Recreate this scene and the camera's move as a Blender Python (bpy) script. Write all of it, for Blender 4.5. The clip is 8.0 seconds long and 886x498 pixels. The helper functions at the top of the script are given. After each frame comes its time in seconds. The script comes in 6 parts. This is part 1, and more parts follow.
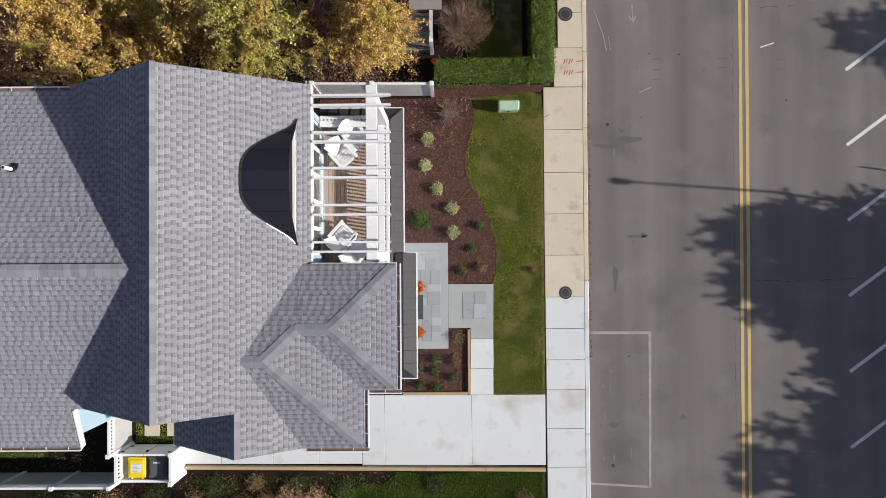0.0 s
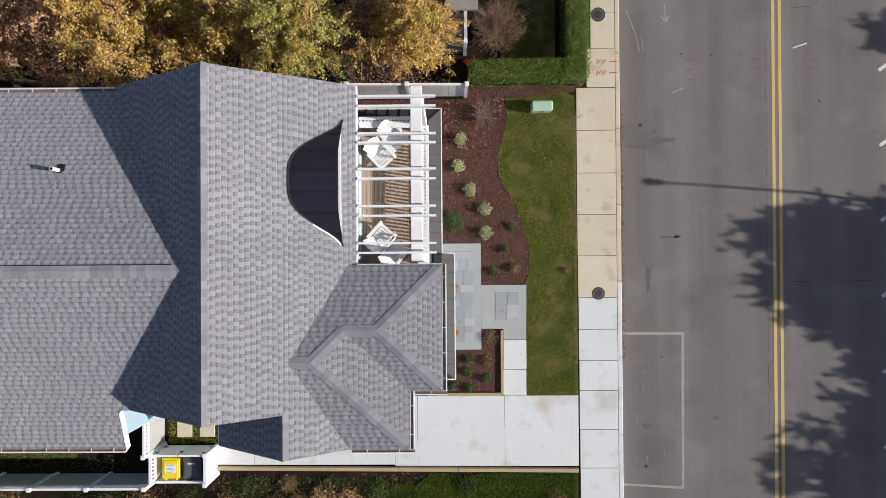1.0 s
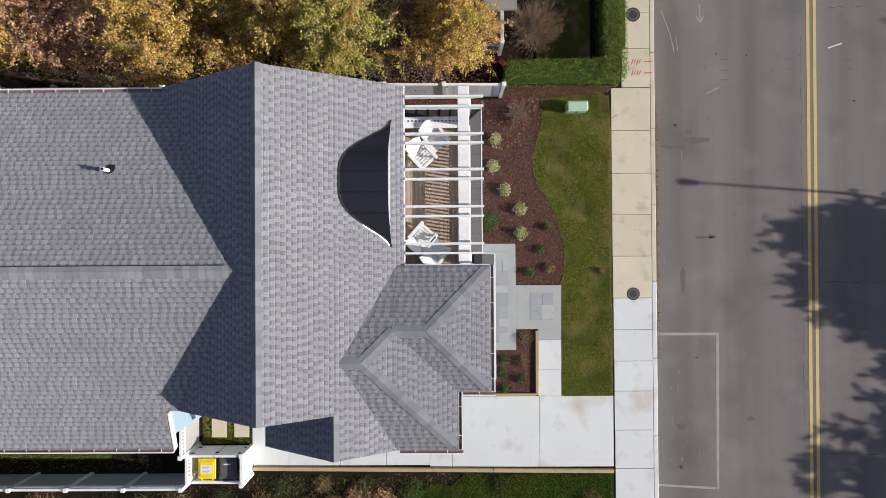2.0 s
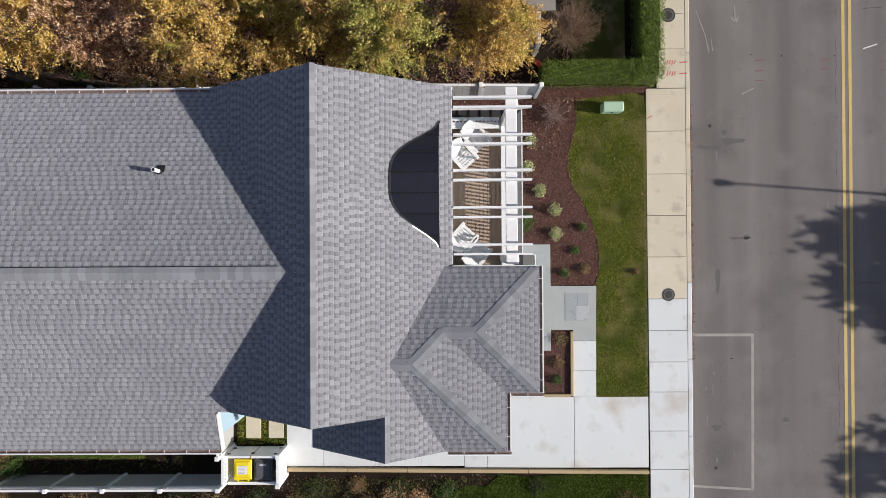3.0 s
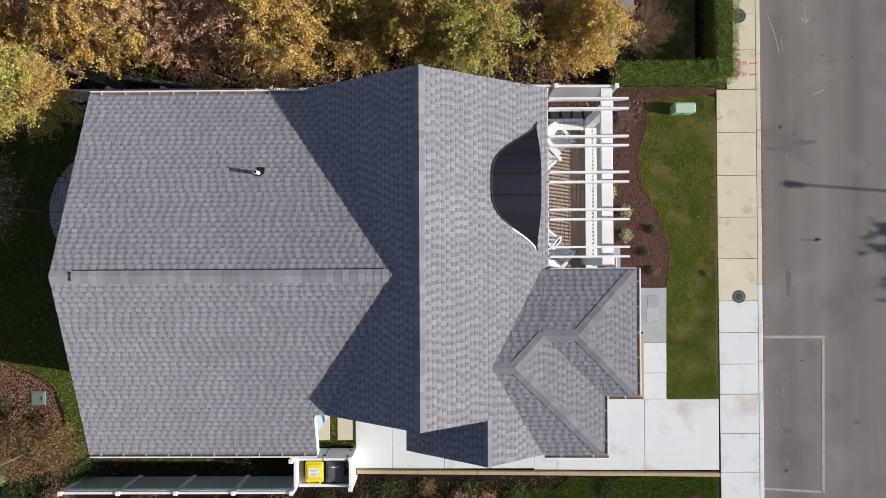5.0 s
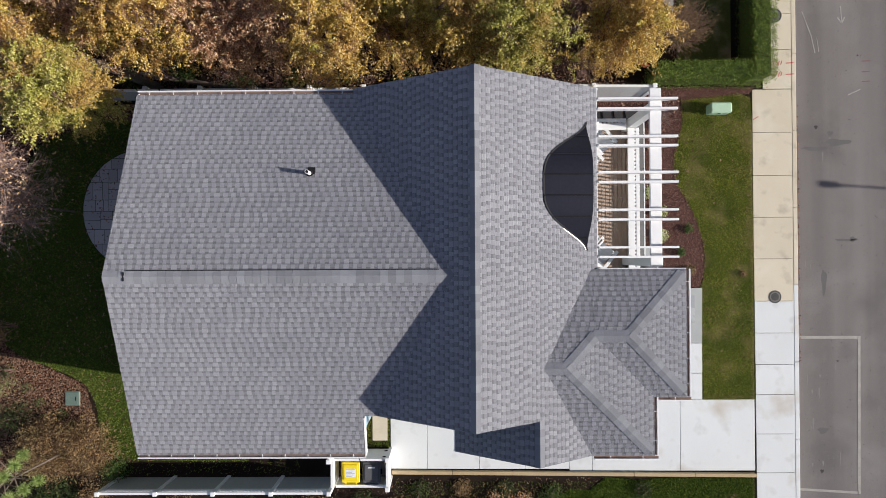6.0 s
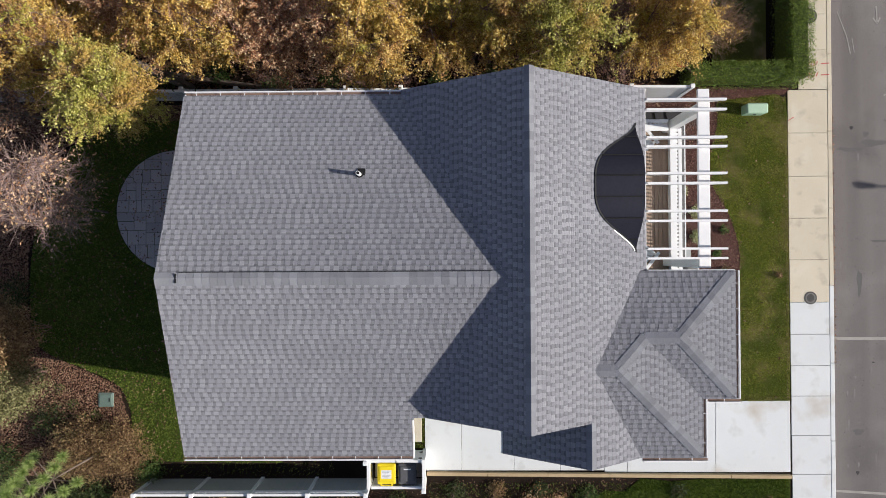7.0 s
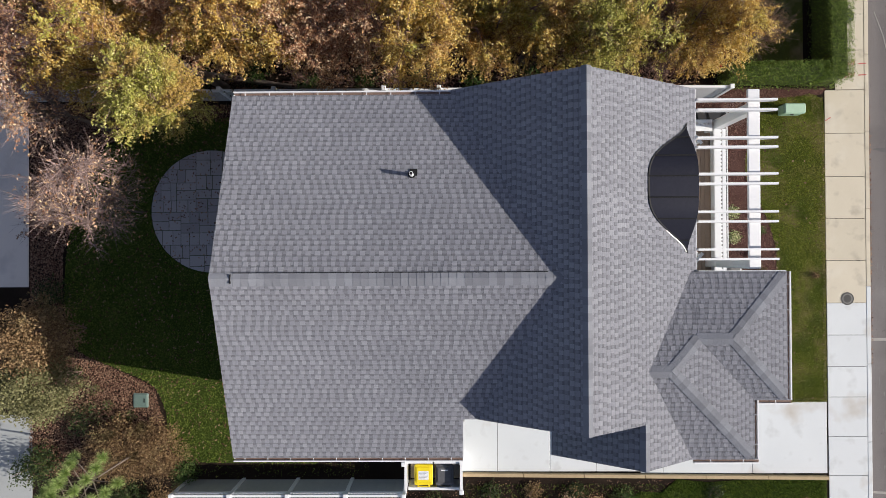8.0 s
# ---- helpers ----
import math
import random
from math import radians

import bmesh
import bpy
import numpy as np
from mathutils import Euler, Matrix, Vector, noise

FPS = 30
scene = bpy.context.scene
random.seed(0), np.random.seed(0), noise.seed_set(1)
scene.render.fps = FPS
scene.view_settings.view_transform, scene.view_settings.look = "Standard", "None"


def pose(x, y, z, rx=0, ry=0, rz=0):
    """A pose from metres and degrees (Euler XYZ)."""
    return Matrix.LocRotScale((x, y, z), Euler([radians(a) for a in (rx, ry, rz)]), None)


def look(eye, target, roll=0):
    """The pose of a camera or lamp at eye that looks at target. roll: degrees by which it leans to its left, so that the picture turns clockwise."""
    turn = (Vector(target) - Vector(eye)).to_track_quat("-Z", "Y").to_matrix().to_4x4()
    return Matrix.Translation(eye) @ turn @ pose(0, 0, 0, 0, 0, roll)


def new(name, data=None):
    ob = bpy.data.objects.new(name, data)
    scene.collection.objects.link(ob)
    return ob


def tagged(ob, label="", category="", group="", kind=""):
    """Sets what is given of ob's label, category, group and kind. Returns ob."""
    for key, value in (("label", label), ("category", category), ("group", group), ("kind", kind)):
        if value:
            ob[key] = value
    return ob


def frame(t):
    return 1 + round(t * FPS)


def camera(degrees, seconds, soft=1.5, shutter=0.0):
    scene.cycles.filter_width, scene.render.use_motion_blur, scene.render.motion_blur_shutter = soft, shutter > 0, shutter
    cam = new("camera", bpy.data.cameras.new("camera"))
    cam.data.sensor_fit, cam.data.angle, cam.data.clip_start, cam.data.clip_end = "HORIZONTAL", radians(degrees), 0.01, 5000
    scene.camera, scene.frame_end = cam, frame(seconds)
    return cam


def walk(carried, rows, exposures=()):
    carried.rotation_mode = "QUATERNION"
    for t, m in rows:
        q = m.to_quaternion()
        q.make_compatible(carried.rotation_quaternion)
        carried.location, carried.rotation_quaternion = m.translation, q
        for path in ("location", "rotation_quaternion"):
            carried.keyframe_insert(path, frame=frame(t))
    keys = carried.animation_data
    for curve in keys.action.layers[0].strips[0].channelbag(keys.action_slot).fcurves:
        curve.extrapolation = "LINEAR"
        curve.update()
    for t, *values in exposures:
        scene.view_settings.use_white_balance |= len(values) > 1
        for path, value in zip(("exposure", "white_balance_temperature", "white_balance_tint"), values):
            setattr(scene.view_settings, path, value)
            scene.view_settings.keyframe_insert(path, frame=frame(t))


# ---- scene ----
cam = camera(71.0, 8.0, soft=0.7)
PATH = [
    (0, 0.000, 0.000, 24.424, 0.631, 0.426, -0.384),
    (0.5, -0.620, 0.026, 24.422, 0.625, 0.431, -0.391),
    (1, -1.279, 0.044, 24.419, 0.615, 0.445, -0.398),
    (1.5, -1.953, 0.058, 24.412, 0.603, 0.460, -0.396),
    (3, -3.985, 0.112, 24.387, 0.585, 0.480, -0.343),
    (3.5, -4.664, 0.139, 24.377, 0.572, 0.491, -0.324),
    (4, -5.337, 0.174, 24.369, 0.558, 0.503, -0.310),
    (4.5, -6.003, 0.199, 24.349, 0.544, 0.517, -0.306),
    (6, -8.047, 0.228, 24.293, 0.526, 0.537, -0.306),
    (6.5, -8.716, 0.252, 24.274, 0.516, 0.544, -0.305),
    (7, -9.385, 0.280, 24.245, 0.506, 0.549, -0.296),
    (7.5, -10.081, 0.302, 24.218, 0.495, 0.558, -0.279),
    (8, -10.771, 0.312, 24.201, 0.485, 0.561, -0.267),
]
walk(cam, [(t, pose(x, y, z, rx, ry, rz)) for t, x, y, z, rx, ry, rz in PATH], exposures=[(0, 0.16), (3, 0.2), (8, 0.3)])

# ---- light: low autumn sun from the street side, clear sky ----
SUN_EL = radians(26.3)
SUN_AZ = math.atan2(-0.155, 1.0)
sun_dir = Vector((math.cos(SUN_EL) * math.cos(SUN_AZ), math.cos(SUN_EL) * math.sin(SUN_AZ), math.sin(SUN_EL)))
sun_data = bpy.data.lights.new("sun", "SUN")
sun_data.energy, sun_data.angle, sun_data.color = 4.85, radians(0.5), (1.0, 0.938, 0.865)
sun = new("sun", sun_data)
sun.matrix_world = look(sun_dir * 200, (0, 0, 0))
world = bpy.data.worlds.new("sky")
world.use_nodes = True
scene.world = world
sky = world.node_tree.nodes.new("ShaderNodeTexSky")
sky.sky_type, sky.sun_disc = "NISHITA", False
sky.sun_elevation, sky.sun_rotation = SUN_EL, math.pi / 2 - SUN_AZ
background = world.node_tree.nodes["Background"]
background.inputs["Strength"].default_value = 0.084
haze = world.node_tree.nodes.new("ShaderNodeHueSaturation")
haze.inputs["Saturation"].default_value, haze.inputs["Hue"].default_value = 0.84, 0.516
world.node_tree.links.new(sky.outputs[0], haze.inputs["Color"])
world.node_tree.links.new(haze.outputs[0], background.inputs["Color"])


# ---- materials ----
def mat(name, stops, rough=0.8, grain=30.0, coarse=1.5, island=0.0, obj=0.0, bump=0.15, bump_scale=60.0, metal=0.0,
        stretch=(1, 1, 1), spec=0.3, translucent=0.0, coarse_mix=0.4, wide_stretch=None, stains=(), granular=0.0):
    """Colour ramp driven by fine and coarse noise, plus random per piece; bump from fine noise."""
    m = bpy.data.materials.new(name)
    m.use_nodes = True
    nt = m.node_tree
    n, ln = nt.nodes, nt.links
    bsdf = n["Principled BSDF"]
    bsdf.inputs["Roughness"].default_value = rough
    bsdf.inputs["Metallic"].default_value = metal
    bsdf.inputs["Diffuse Roughness"].default_value = granular
    bsdf.inputs["Specular IOR Level"].default_value = spec
    geo = n.new("ShaderNodeNewGeometry")
    tex = n.new("ShaderNodeMapping")
    tex.inputs["Scale"].default_value = stretch
    ln.new(geo.outputs["Position"], tex.inputs["Vector"])
    fine, wide = n.new("ShaderNodeTexNoise"), n.new("ShaderNodeTexNoise")
    fine.inputs["Scale"].default_value, wide.inputs["Scale"].default_value = grain, coarse
    fine.inputs["Detail"].default_value, wide.inputs["Detail"].default_value = 4, 4
    ln.new(tex.outputs[0], fine.inputs["Vector"])
    if wide_stretch:
        tex2 = n.new("ShaderNodeMapping")
        tex2.inputs["Scale"].default_value = wide_stretch
        ln.new(geo.outputs["Position"], tex2.inputs["Vector"])
        ln.new(tex2.outputs[0], wide.inputs["Vector"])
    else:
        ln.new(tex.outputs[0], wide.inputs["Vector"])
    mix = n.new("ShaderNodeMix")
    mix.inputs[0].default_value = coarse_mix
    ln.new(fine.outputs["Fac"], mix.inputs[2])
    ln.new(wide.outputs["Fac"], mix.inputs[3])
    value = mix.outputs[0]
    for amount, source in ((island, geo.outputs["Random Per Island"]), (obj, None)):
        if amount:
            if source is None:
                source = n.new("ShaderNodeObjectInfo").outputs["Random"]
            blend = n.new("ShaderNodeMix")
            blend.inputs[0].default_value = amount
            ln.new(value, blend.inputs[2])
            ln.new(source, blend.inputs[3])
            value = blend.outputs[0]
    ramp = n.new("ShaderNodeValToRGB")
    el = ramp.color_ramp.elements
    while len(el) < len(stops):
        el.new(0.5)
    for e, (p, c) in zip(el, stops):
        e.position, e.color = p, (*c, 1)
    ln.new(value, ramp.inputs[0])
    colour = ramp.outputs[0]
    for tone, size, lo, hi, most in stains:
        spot, span, lay = n.new("ShaderNodeTexNoise"), n.new("ShaderNodeMapRange"), n.new("ShaderNodeMix")
        spot.inputs["Scale"].default_value, spot.inputs["Detail"].default_value = size, 5
        ln.new(geo.outputs["Position"], spot.inputs["Vector"])
        span.inputs["From Min"].default_value, span.inputs["From Max"].default_value, span.inputs["To Max"].default_value = lo, hi, most
        ln.new(spot.outputs["Fac"], span.inputs["Value"])
        lay.data_type = "RGBA"
        lay.inputs["B"].default_value = (*tone, 1)
        ln.new(span.outputs[0], lay.inputs["Factor"])
        ln.new(colour, lay.inputs["A"])
        colour = lay.outputs["Result"]
    ln.new(colour, bsdf.inputs["Base Color"])
    if bump:
        b, bn = n.new("ShaderNodeBump"), n.new("ShaderNodeTexNoise")
        bn.inputs["Scale"].default_value, bn.inputs["Detail"].default_value = bump_scale, 3
        ln.new(tex.outputs[0], bn.inputs["Vector"])
        b.inputs["Strength"].default_value, b.inputs["Distance"].default_value = bump, 0.02
        ln.new(bn.outputs["Fac"], b.inputs["Height"])
        ln.new(b.outputs[0], bsdf.inputs["Normal"])
    if translucent:
        tr, add = n.new("ShaderNodeBsdfTranslucent"), n.new("ShaderNodeMixShader")
        add.inputs[0].default_value = translucent
        ln.new(ramp.outputs[0], tr.inputs["Color"])
        ln.new(bsdf.outputs[0], add.inputs[1])
        ln.new(tr.outputs[0], add.inputs[2])
        ln.new(add.outputs[0], n["Material Output"].inputs["Surface"])
    return m


def two(a, b):
    return [(0.25, a), (0.75, b)]


def ramp3(a, b, c):
    return [(0.2, a), (0.5, b), (0.8, c)]


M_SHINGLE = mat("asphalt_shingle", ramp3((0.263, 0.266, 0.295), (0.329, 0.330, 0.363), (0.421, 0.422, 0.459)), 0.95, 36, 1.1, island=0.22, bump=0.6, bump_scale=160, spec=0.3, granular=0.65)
# lower layer and printed shadow band: relief shade of the tabs put into colour
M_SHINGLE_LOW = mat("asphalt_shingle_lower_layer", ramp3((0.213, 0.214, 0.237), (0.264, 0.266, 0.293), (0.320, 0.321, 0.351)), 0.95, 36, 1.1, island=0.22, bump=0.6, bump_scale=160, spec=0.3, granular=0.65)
M_SHADOW_BAND = mat("asphalt_shingle_shadow_band", ramp3((0.155, 0.156, 0.173), (0.194, 0.197, 0.217), (0.239, 0.242, 0.261)), 0.95, 36, 1.1, island=0.22, bump=0.6, bump_scale=160, spec=0.3, granular=0.65)
M_SHINGLE_OB = mat("asphalt_shingle_tab", ramp3((0.263, 0.266, 0.295), (0.329, 0.330, 0.363), (0.421, 0.422, 0.459)), 0.95, 36, 1.1, obj=0.22, bump=0.6, bump_scale=160, spec=0.3, granular=0.65)
M_CAP = mat("shingle_cap", ramp3((0.220, 0.225, 0.249), (0.274, 0.281, 0.308), (0.336, 0.346, 0.378)), 0.95, 36, 1.5, island=0.5, bump=0.5, bump_scale=160, spec=0.3, granular=0.65)
M_FELT = mat("roof_underlay", two((0.05, 0.05, 0.055), (0.09, 0.09, 0.1)), 0.95, 60, 2)
M_WHITE = mat("white_pvc", two((0.759, 0.759, 0.772), (0.835, 0.835, 0.839)), 0.45, 8, 1.2, bump=0.02)
M_SIDING = mat("pale_siding", two((0.314, 0.436, 0.533), (0.358, 0.482, 0.576)), 0.6, 12, 1.0, bump=0.05)
M_STONE_WALL = mat("grey_foundation", two((0.3, 0.3, 0.3), (0.42, 0.41, 0.4)), 0.9, 20, 2)
M_METAL = mat("dark_standing_seam", two((0.011, 0.011, 0.019), (0.024, 0.025, 0.039)), 0.5, 14, 1.3, bump=0.03, obj=0.4, spec=0.25)
# pent roofs: dark seam metal lightened for the sun on their slope
M_PENT = mat("sunlit_seam_metal", two((0.03, 0.03, 0.033), (0.06, 0.06, 0.064)), 0.55, 14, 1.3, bump=0.05, obj=0.3, spec=0.25)
# white boards greyed: the shade on the fence faces is put into the colour
M_VINYL_SHADED = mat("shaded_vinyl_board", two((0.375, 0.372, 0.372), (0.450, 0.447, 0.447)), 0.55, 8, 1.2, bump=0.03, obj=0.15)
M_COPPER = mat("brown_gutter_inside", two((0.13, 0.085, 0.07), (0.26, 0.18, 0.145)), 0.7, 25, 3)
M_ASPHALT = mat("asphalt", [(0.28, (0.118, 0.105, 0.103)), (0.5, (0.178, 0.161, 0.156)), (0.72, (0.25, 0.228, 0.22))], 0.9, 42, 0.7, bump=0.4, bump_scale=150, spec=0.25, coarse_mix=0.62, wide_stretch=(1, 0.05, 1), stains=(((0.25, 0.236, 0.226), 0.45, 0.55, 0.75, 0.55), ((0.105, 0.096, 0.094), 0.33, 0.56, 0.72, 0.55), ((0.3, 0.285, 0.27), 16.0, 0.63, 0.74, 0.5), ((0.06, 0.056, 0.055), 13.0, 0.66, 0.74, 0.8)))
M_YELLOW_LINE = mat("yellow_road_paint", two((0.47, 0.34, 0.11), (0.67, 0.5, 0.2)), 0.7, 40, 2.5, bump=0.1)
M_WHITE_LINE = mat("white_road_paint", two((0.58, 0.57, 0.56), (0.78, 0.77, 0.75)), 0.7, 45, 2, bump=0.1)
M_FADED_LINE = mat("faded_road_paint", two((0.2, 0.19, 0.18), (0.46, 0.43, 0.39)), 0.8, 45, 2.5, bump=0.1)
M_RED_MARK = mat("red_marking_paint", two((0.45, 0.07, 0.07), (0.6, 0.2, 0.18)), 0.8, 60, 6, bump=0.1)
M_RED_FADED = mat("faded_red_paint", two((0.17, 0.1, 0.1), (0.24, 0.12, 0.12)), 0.9, 60, 6, bump=0.1)
M_CONC_NEW = mat("new_concrete", two((0.605, 0.619, 0.625), (0.716, 0.732, 0.733)), 0.85, 60, 0.8, obj=0.15, bump=0.12, bump_scale=120, stains=(((0.47, 0.41, 0.34), 0.45, 0.58, 0.72, 0.8), ((0.5, 0.5, 0.49), 1.6, 0.57, 0.7, 0.5)))
M_CONC_OLD = mat("old_tan_concrete", two((0.524, 0.462, 0.357), (0.663, 0.593, 0.469)), 0.9, 70, 0.9, obj=0.2, bump=0.2, bump_scale=140, stains=(((0.36, 0.31, 0.24), 1.7, 0.56, 0.72, 0.6), ((0.68, 0.63, 0.53), 0.8, 0.55, 0.7, 0.5)))
M_CONC_GREY = mat("grey_concrete_border", two((0.33, 0.345, 0.34), (0.44, 0.45, 0.44)), 0.85, 60, 1.6, bump=0.15, bump_scale=140)
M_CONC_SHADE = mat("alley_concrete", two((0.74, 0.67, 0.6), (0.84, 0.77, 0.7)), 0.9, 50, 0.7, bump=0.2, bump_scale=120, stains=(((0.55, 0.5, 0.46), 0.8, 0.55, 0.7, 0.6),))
M_BLUESTONE = mat("bluestone_paver", ramp3((0.3, 0.32, 0.34), (0.37, 0.39, 0.405), (0.46, 0.47, 0.48)), 0.8, 25, 2.2, obj=0.5, bump=0.2, bump_scale=50, stains=(((0.2, 0.2, 0.21), 2.5, 0.6, 0.72, 0.6),))
M_FLAGSTONE = mat("pale_flagstone", ramp3((0.317, 0.298, 0.302), (0.389, 0.369, 0.367), (0.461, 0.440, 0.439)), 0.8, 25, 2.2, obj=0.5, bump=0.2, bump_scale=50, stains=(((0.3, 0.28, 0.27), 2.5, 0.6, 0.72, 0.6),))
M_ALU = mat("glint_flashing", two((0.75, 0.75, 0.76), (0.88, 0.88, 0.88)), 0.4, 20, 3, metal=0.8, bump=0.05)
M_JOINT = mat("sand_joint", two((0.05, 0.045, 0.04), (0.1, 0.09, 0.08)), 0.95, 60, 4)
M_MULCH = mat("mulch_bed", ramp3((0.045, 0.022, 0.017), (0.097, 0.051, 0.041), (0.159, 0.094, 0.076)), 0.95, 70, 1.2, bump=1.0, bump_scale=70, spec=0.1, coarse_mix=0.3)
M_CHIP = mat("mulch_chip", ramp3((0.065, 0.030, 0.024), (0.138, 0.067, 0.055), (0.230, 0.127, 0.105)), 0.95, 30, 2, island=0.8, bump=0.0, spec=0.1)
M_LITTER = mat("fallen_leaf", ramp3((0.086, 0.040, 0.026), (0.198, 0.102, 0.067), (0.343, 0.224, 0.149)), 0.8, 30, 2, island=0.9, bump=0.0, spec=0.2)
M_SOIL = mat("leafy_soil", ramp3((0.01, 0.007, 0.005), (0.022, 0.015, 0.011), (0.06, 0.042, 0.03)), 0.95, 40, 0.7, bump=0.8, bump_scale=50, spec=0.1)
M_TURF = mat("turf", ramp3((0.06, 0.075, 0.014), (0.105, 0.115, 0.026), (0.22, 0.18, 0.07)), 0.95, 35, 0.9, bump=0.8, bump_scale=70, spec=0.1, coarse_mix=0.55, stains=(((0.3, 0.22, 0.12), 0.9, 0.5, 0.66, 0.85),))
M_BLADE = mat("grass_blade", ramp3((0.125, 0.176, 0.016), (0.260, 0.303, 0.036), (0.463, 0.440, 0.108)), 0.8, 6, 0.9, island=0.5, bump=0.0, spec=0.2, translucent=0.15, coarse_mix=0.6, stains=(((0.5, 0.4, 0.17), 1.6, 0.54, 0.7, 0.6), ((0.1, 0.165, 0.016), 0.8, 0.5, 0.64, 0.8)))
# back and south lawns: deeper green, darkened further to carry the yard's shade
M_BLADE_BACK = mat("shaded_green_blade", ramp3((0.074, 0.130, 0.016), (0.156, 0.226, 0.031), (0.295, 0.314, 0.067)), 0.8, 6, 0.9, island=0.5, bump=0.0, spec=0.2, translucent=0.2, coarse_mix=0.5)
M_TURF_BACK = mat("shaded_green_turf", ramp3((0.024, 0.040, 0.008), (0.042, 0.066, 0.012), (0.084, 0.096, 0.028)), 0.95, 35, 0.9, bump=0.8, bump_scale=70, spec=0.1, coarse_mix=0.55)
M_DECK = mat("deck_board", two((0.37, 0.265, 0.2), (0.48, 0.36, 0.285)), 0.75, 14, 3, obj=0.35, bump=0.15, stretch=(6, 0.6, 1))
M_TIMBER = mat("pressure_treated_timber", two((0.36, 0.26, 0.14), (0.52, 0.4, 0.25)), 0.85, 16, 2, obj=0.2, bump=0.2, stretch=(1, 1, 1))
M_IRON = mat("cast_iron", two((0.035, 0.034, 0.033), (0.085, 0.082, 0.08)), 0.6, 40, 6, metal=0.5)
M_BLACK = mat("black_iron", two((0.012, 0.012, 0.013), (0.025, 0.025, 0.026)), 0.7, 30, 4, spec=0.15)
M_BIN_Y = mat("yellow_plastic", two((0.78, 0.6, 0.02), (0.86, 0.68, 0.03)), 0.4, 10, 2, bump=0.02)
M_BIN_G = mat("charcoal_plastic", two((0.083, 0.083, 0.090), (0.128, 0.128, 0.135)), 0.45, 12, 2, bump=0.04)
M_PAPER = mat("sticker", two((0.72, 0.74, 0.78), (0.82, 0.82, 0.84)), 0.5, 30, 8, bump=0.0)
M_PRINT = mat("printed_bars", two((0.3, 0.32, 0.36), (0.45, 0.46, 0.48)), 0.6, 60, 8, bump=0.0)
M_GREEN_BOX = mat("pale_green_enamel", two((0.36, 0.52, 0.38), (0.44, 0.6, 0.45)), 0.5, 10, 2, bump=0.05)
M_UTIL = mat("grey_green_plastic", two((0.11, 0.17, 0.145), (0.17, 0.23, 0.2)), 0.6, 20, 3, bump=0.1)
M_MAT = mat("door_mat_fibre", two((0.06, 0.06, 0.062), (0.11, 0.11, 0.115)), 0.95, 150, 4, bump=0.5, bump_scale=200)
M_MUM = mat("orange_flower", ramp3((0.4, 0.06, 0.02), (0.68, 0.17, 0.03), (0.85, 0.4, 0.1)), 0.8, 30, 5, island=0.9, bump=0.0, translucent=0.2)
M_POT = mat("dark_planter", two((0.05, 0.045, 0.04), (0.1, 0.09, 0.08)), 0.6, 20, 3)
M_HEDGE = mat("boxwood_leaf", ramp3((0.054, 0.100, 0.013), (0.156, 0.234, 0.033), (0.321, 0.404, 0.079)), 0.6, 5, 1.3, island=0.6, bump=0.0, translucent=0.2)
M_SHRUB_Y = mat("variegated_leaf", ramp3((0.14, 0.18, 0.05), (0.44, 0.46, 0.2), (0.8, 0.76, 0.48)), 0.7, 8, 3, island=0.85, bump=0.0, translucent=0.2)
M_SHRUB_G = mat("green_shrub_leaf", ramp3((0.03, 0.07, 0.012), (0.07, 0.13, 0.03), (0.16, 0.2, 0.06)), 0.7, 8, 3, island=0.8, bump=0.0, translucent=0.25)
M_SHRUB_B = mat("bronze_shrub_leaf", ramp3((0.12, 0.07, 0.035), (0.25, 0.155, 0.075), (0.42, 0.29, 0.15)), 0.7, 8, 1.3, island=0.6, bump=0.0, translucent=0.2, stains=(((0.17, 0.17, 0.07), 1.2, 0.52, 0.68, 0.6),))
M_SHRUB_O = mat("olive_shrub_leaf", ramp3((0.096, 0.094, 0.037), (0.192, 0.187, 0.079), (0.316, 0.295, 0.151)), 0.7, 8, 1.3, island=0.6, bump=0.0, translucent=0.2)
M_PINE = mat("pine_needle", ramp3((0.144, 0.230, 0.052), (0.300, 0.414, 0.117), (0.528, 0.598, 0.247)), 0.7, 8, 2, island=0.7, bump=0.0, translucent=0.3)
M_BARK = mat("grey_brown_bark", two((0.1, 0.075, 0.06), (0.24, 0.19, 0.155)), 0.9, 25, 3, bump=0.5, bump_scale=40)
M_TWIG = mat("bare_twig", two((0.1, 0.055, 0.047), (0.3, 0.185, 0.16)), 0.85, 25, 3, island=0.5, bump=0.0)
M_TWIG_PALE = mat("pale_twig", two((0.2, 0.135, 0.12), (0.48, 0.35, 0.31)), 0.85, 25, 3, island=0.5, bump=0.0)
M_LEAF_YELLOW = mat("yellow_leaf", ramp3((0.330, 0.184, 0.032), (0.680, 0.466, 0.104), (0.920, 0.747, 0.320)), 0.42, 6, 0.8, island=0.6, bump=0.0, translucent=0.32, stains=(((0.5, 0.27, 0.12), 0.9, 0.5, 0.64, 0.8), ((0.34, 0.38, 0.06), 0.7, 0.52, 0.64, 0.8)))
M_LEAF_GREEN = mat("yellow_green_leaf", ramp3((0.184, 0.186, 0.033), (0.427, 0.421, 0.082), (0.737, 0.676, 0.246)), 0.42, 6, 0.8, island=0.6, bump=0.0, translucent=0.32, stains=(((0.55, 0.33, 0.1), 0.9, 0.48, 0.62, 0.85),))
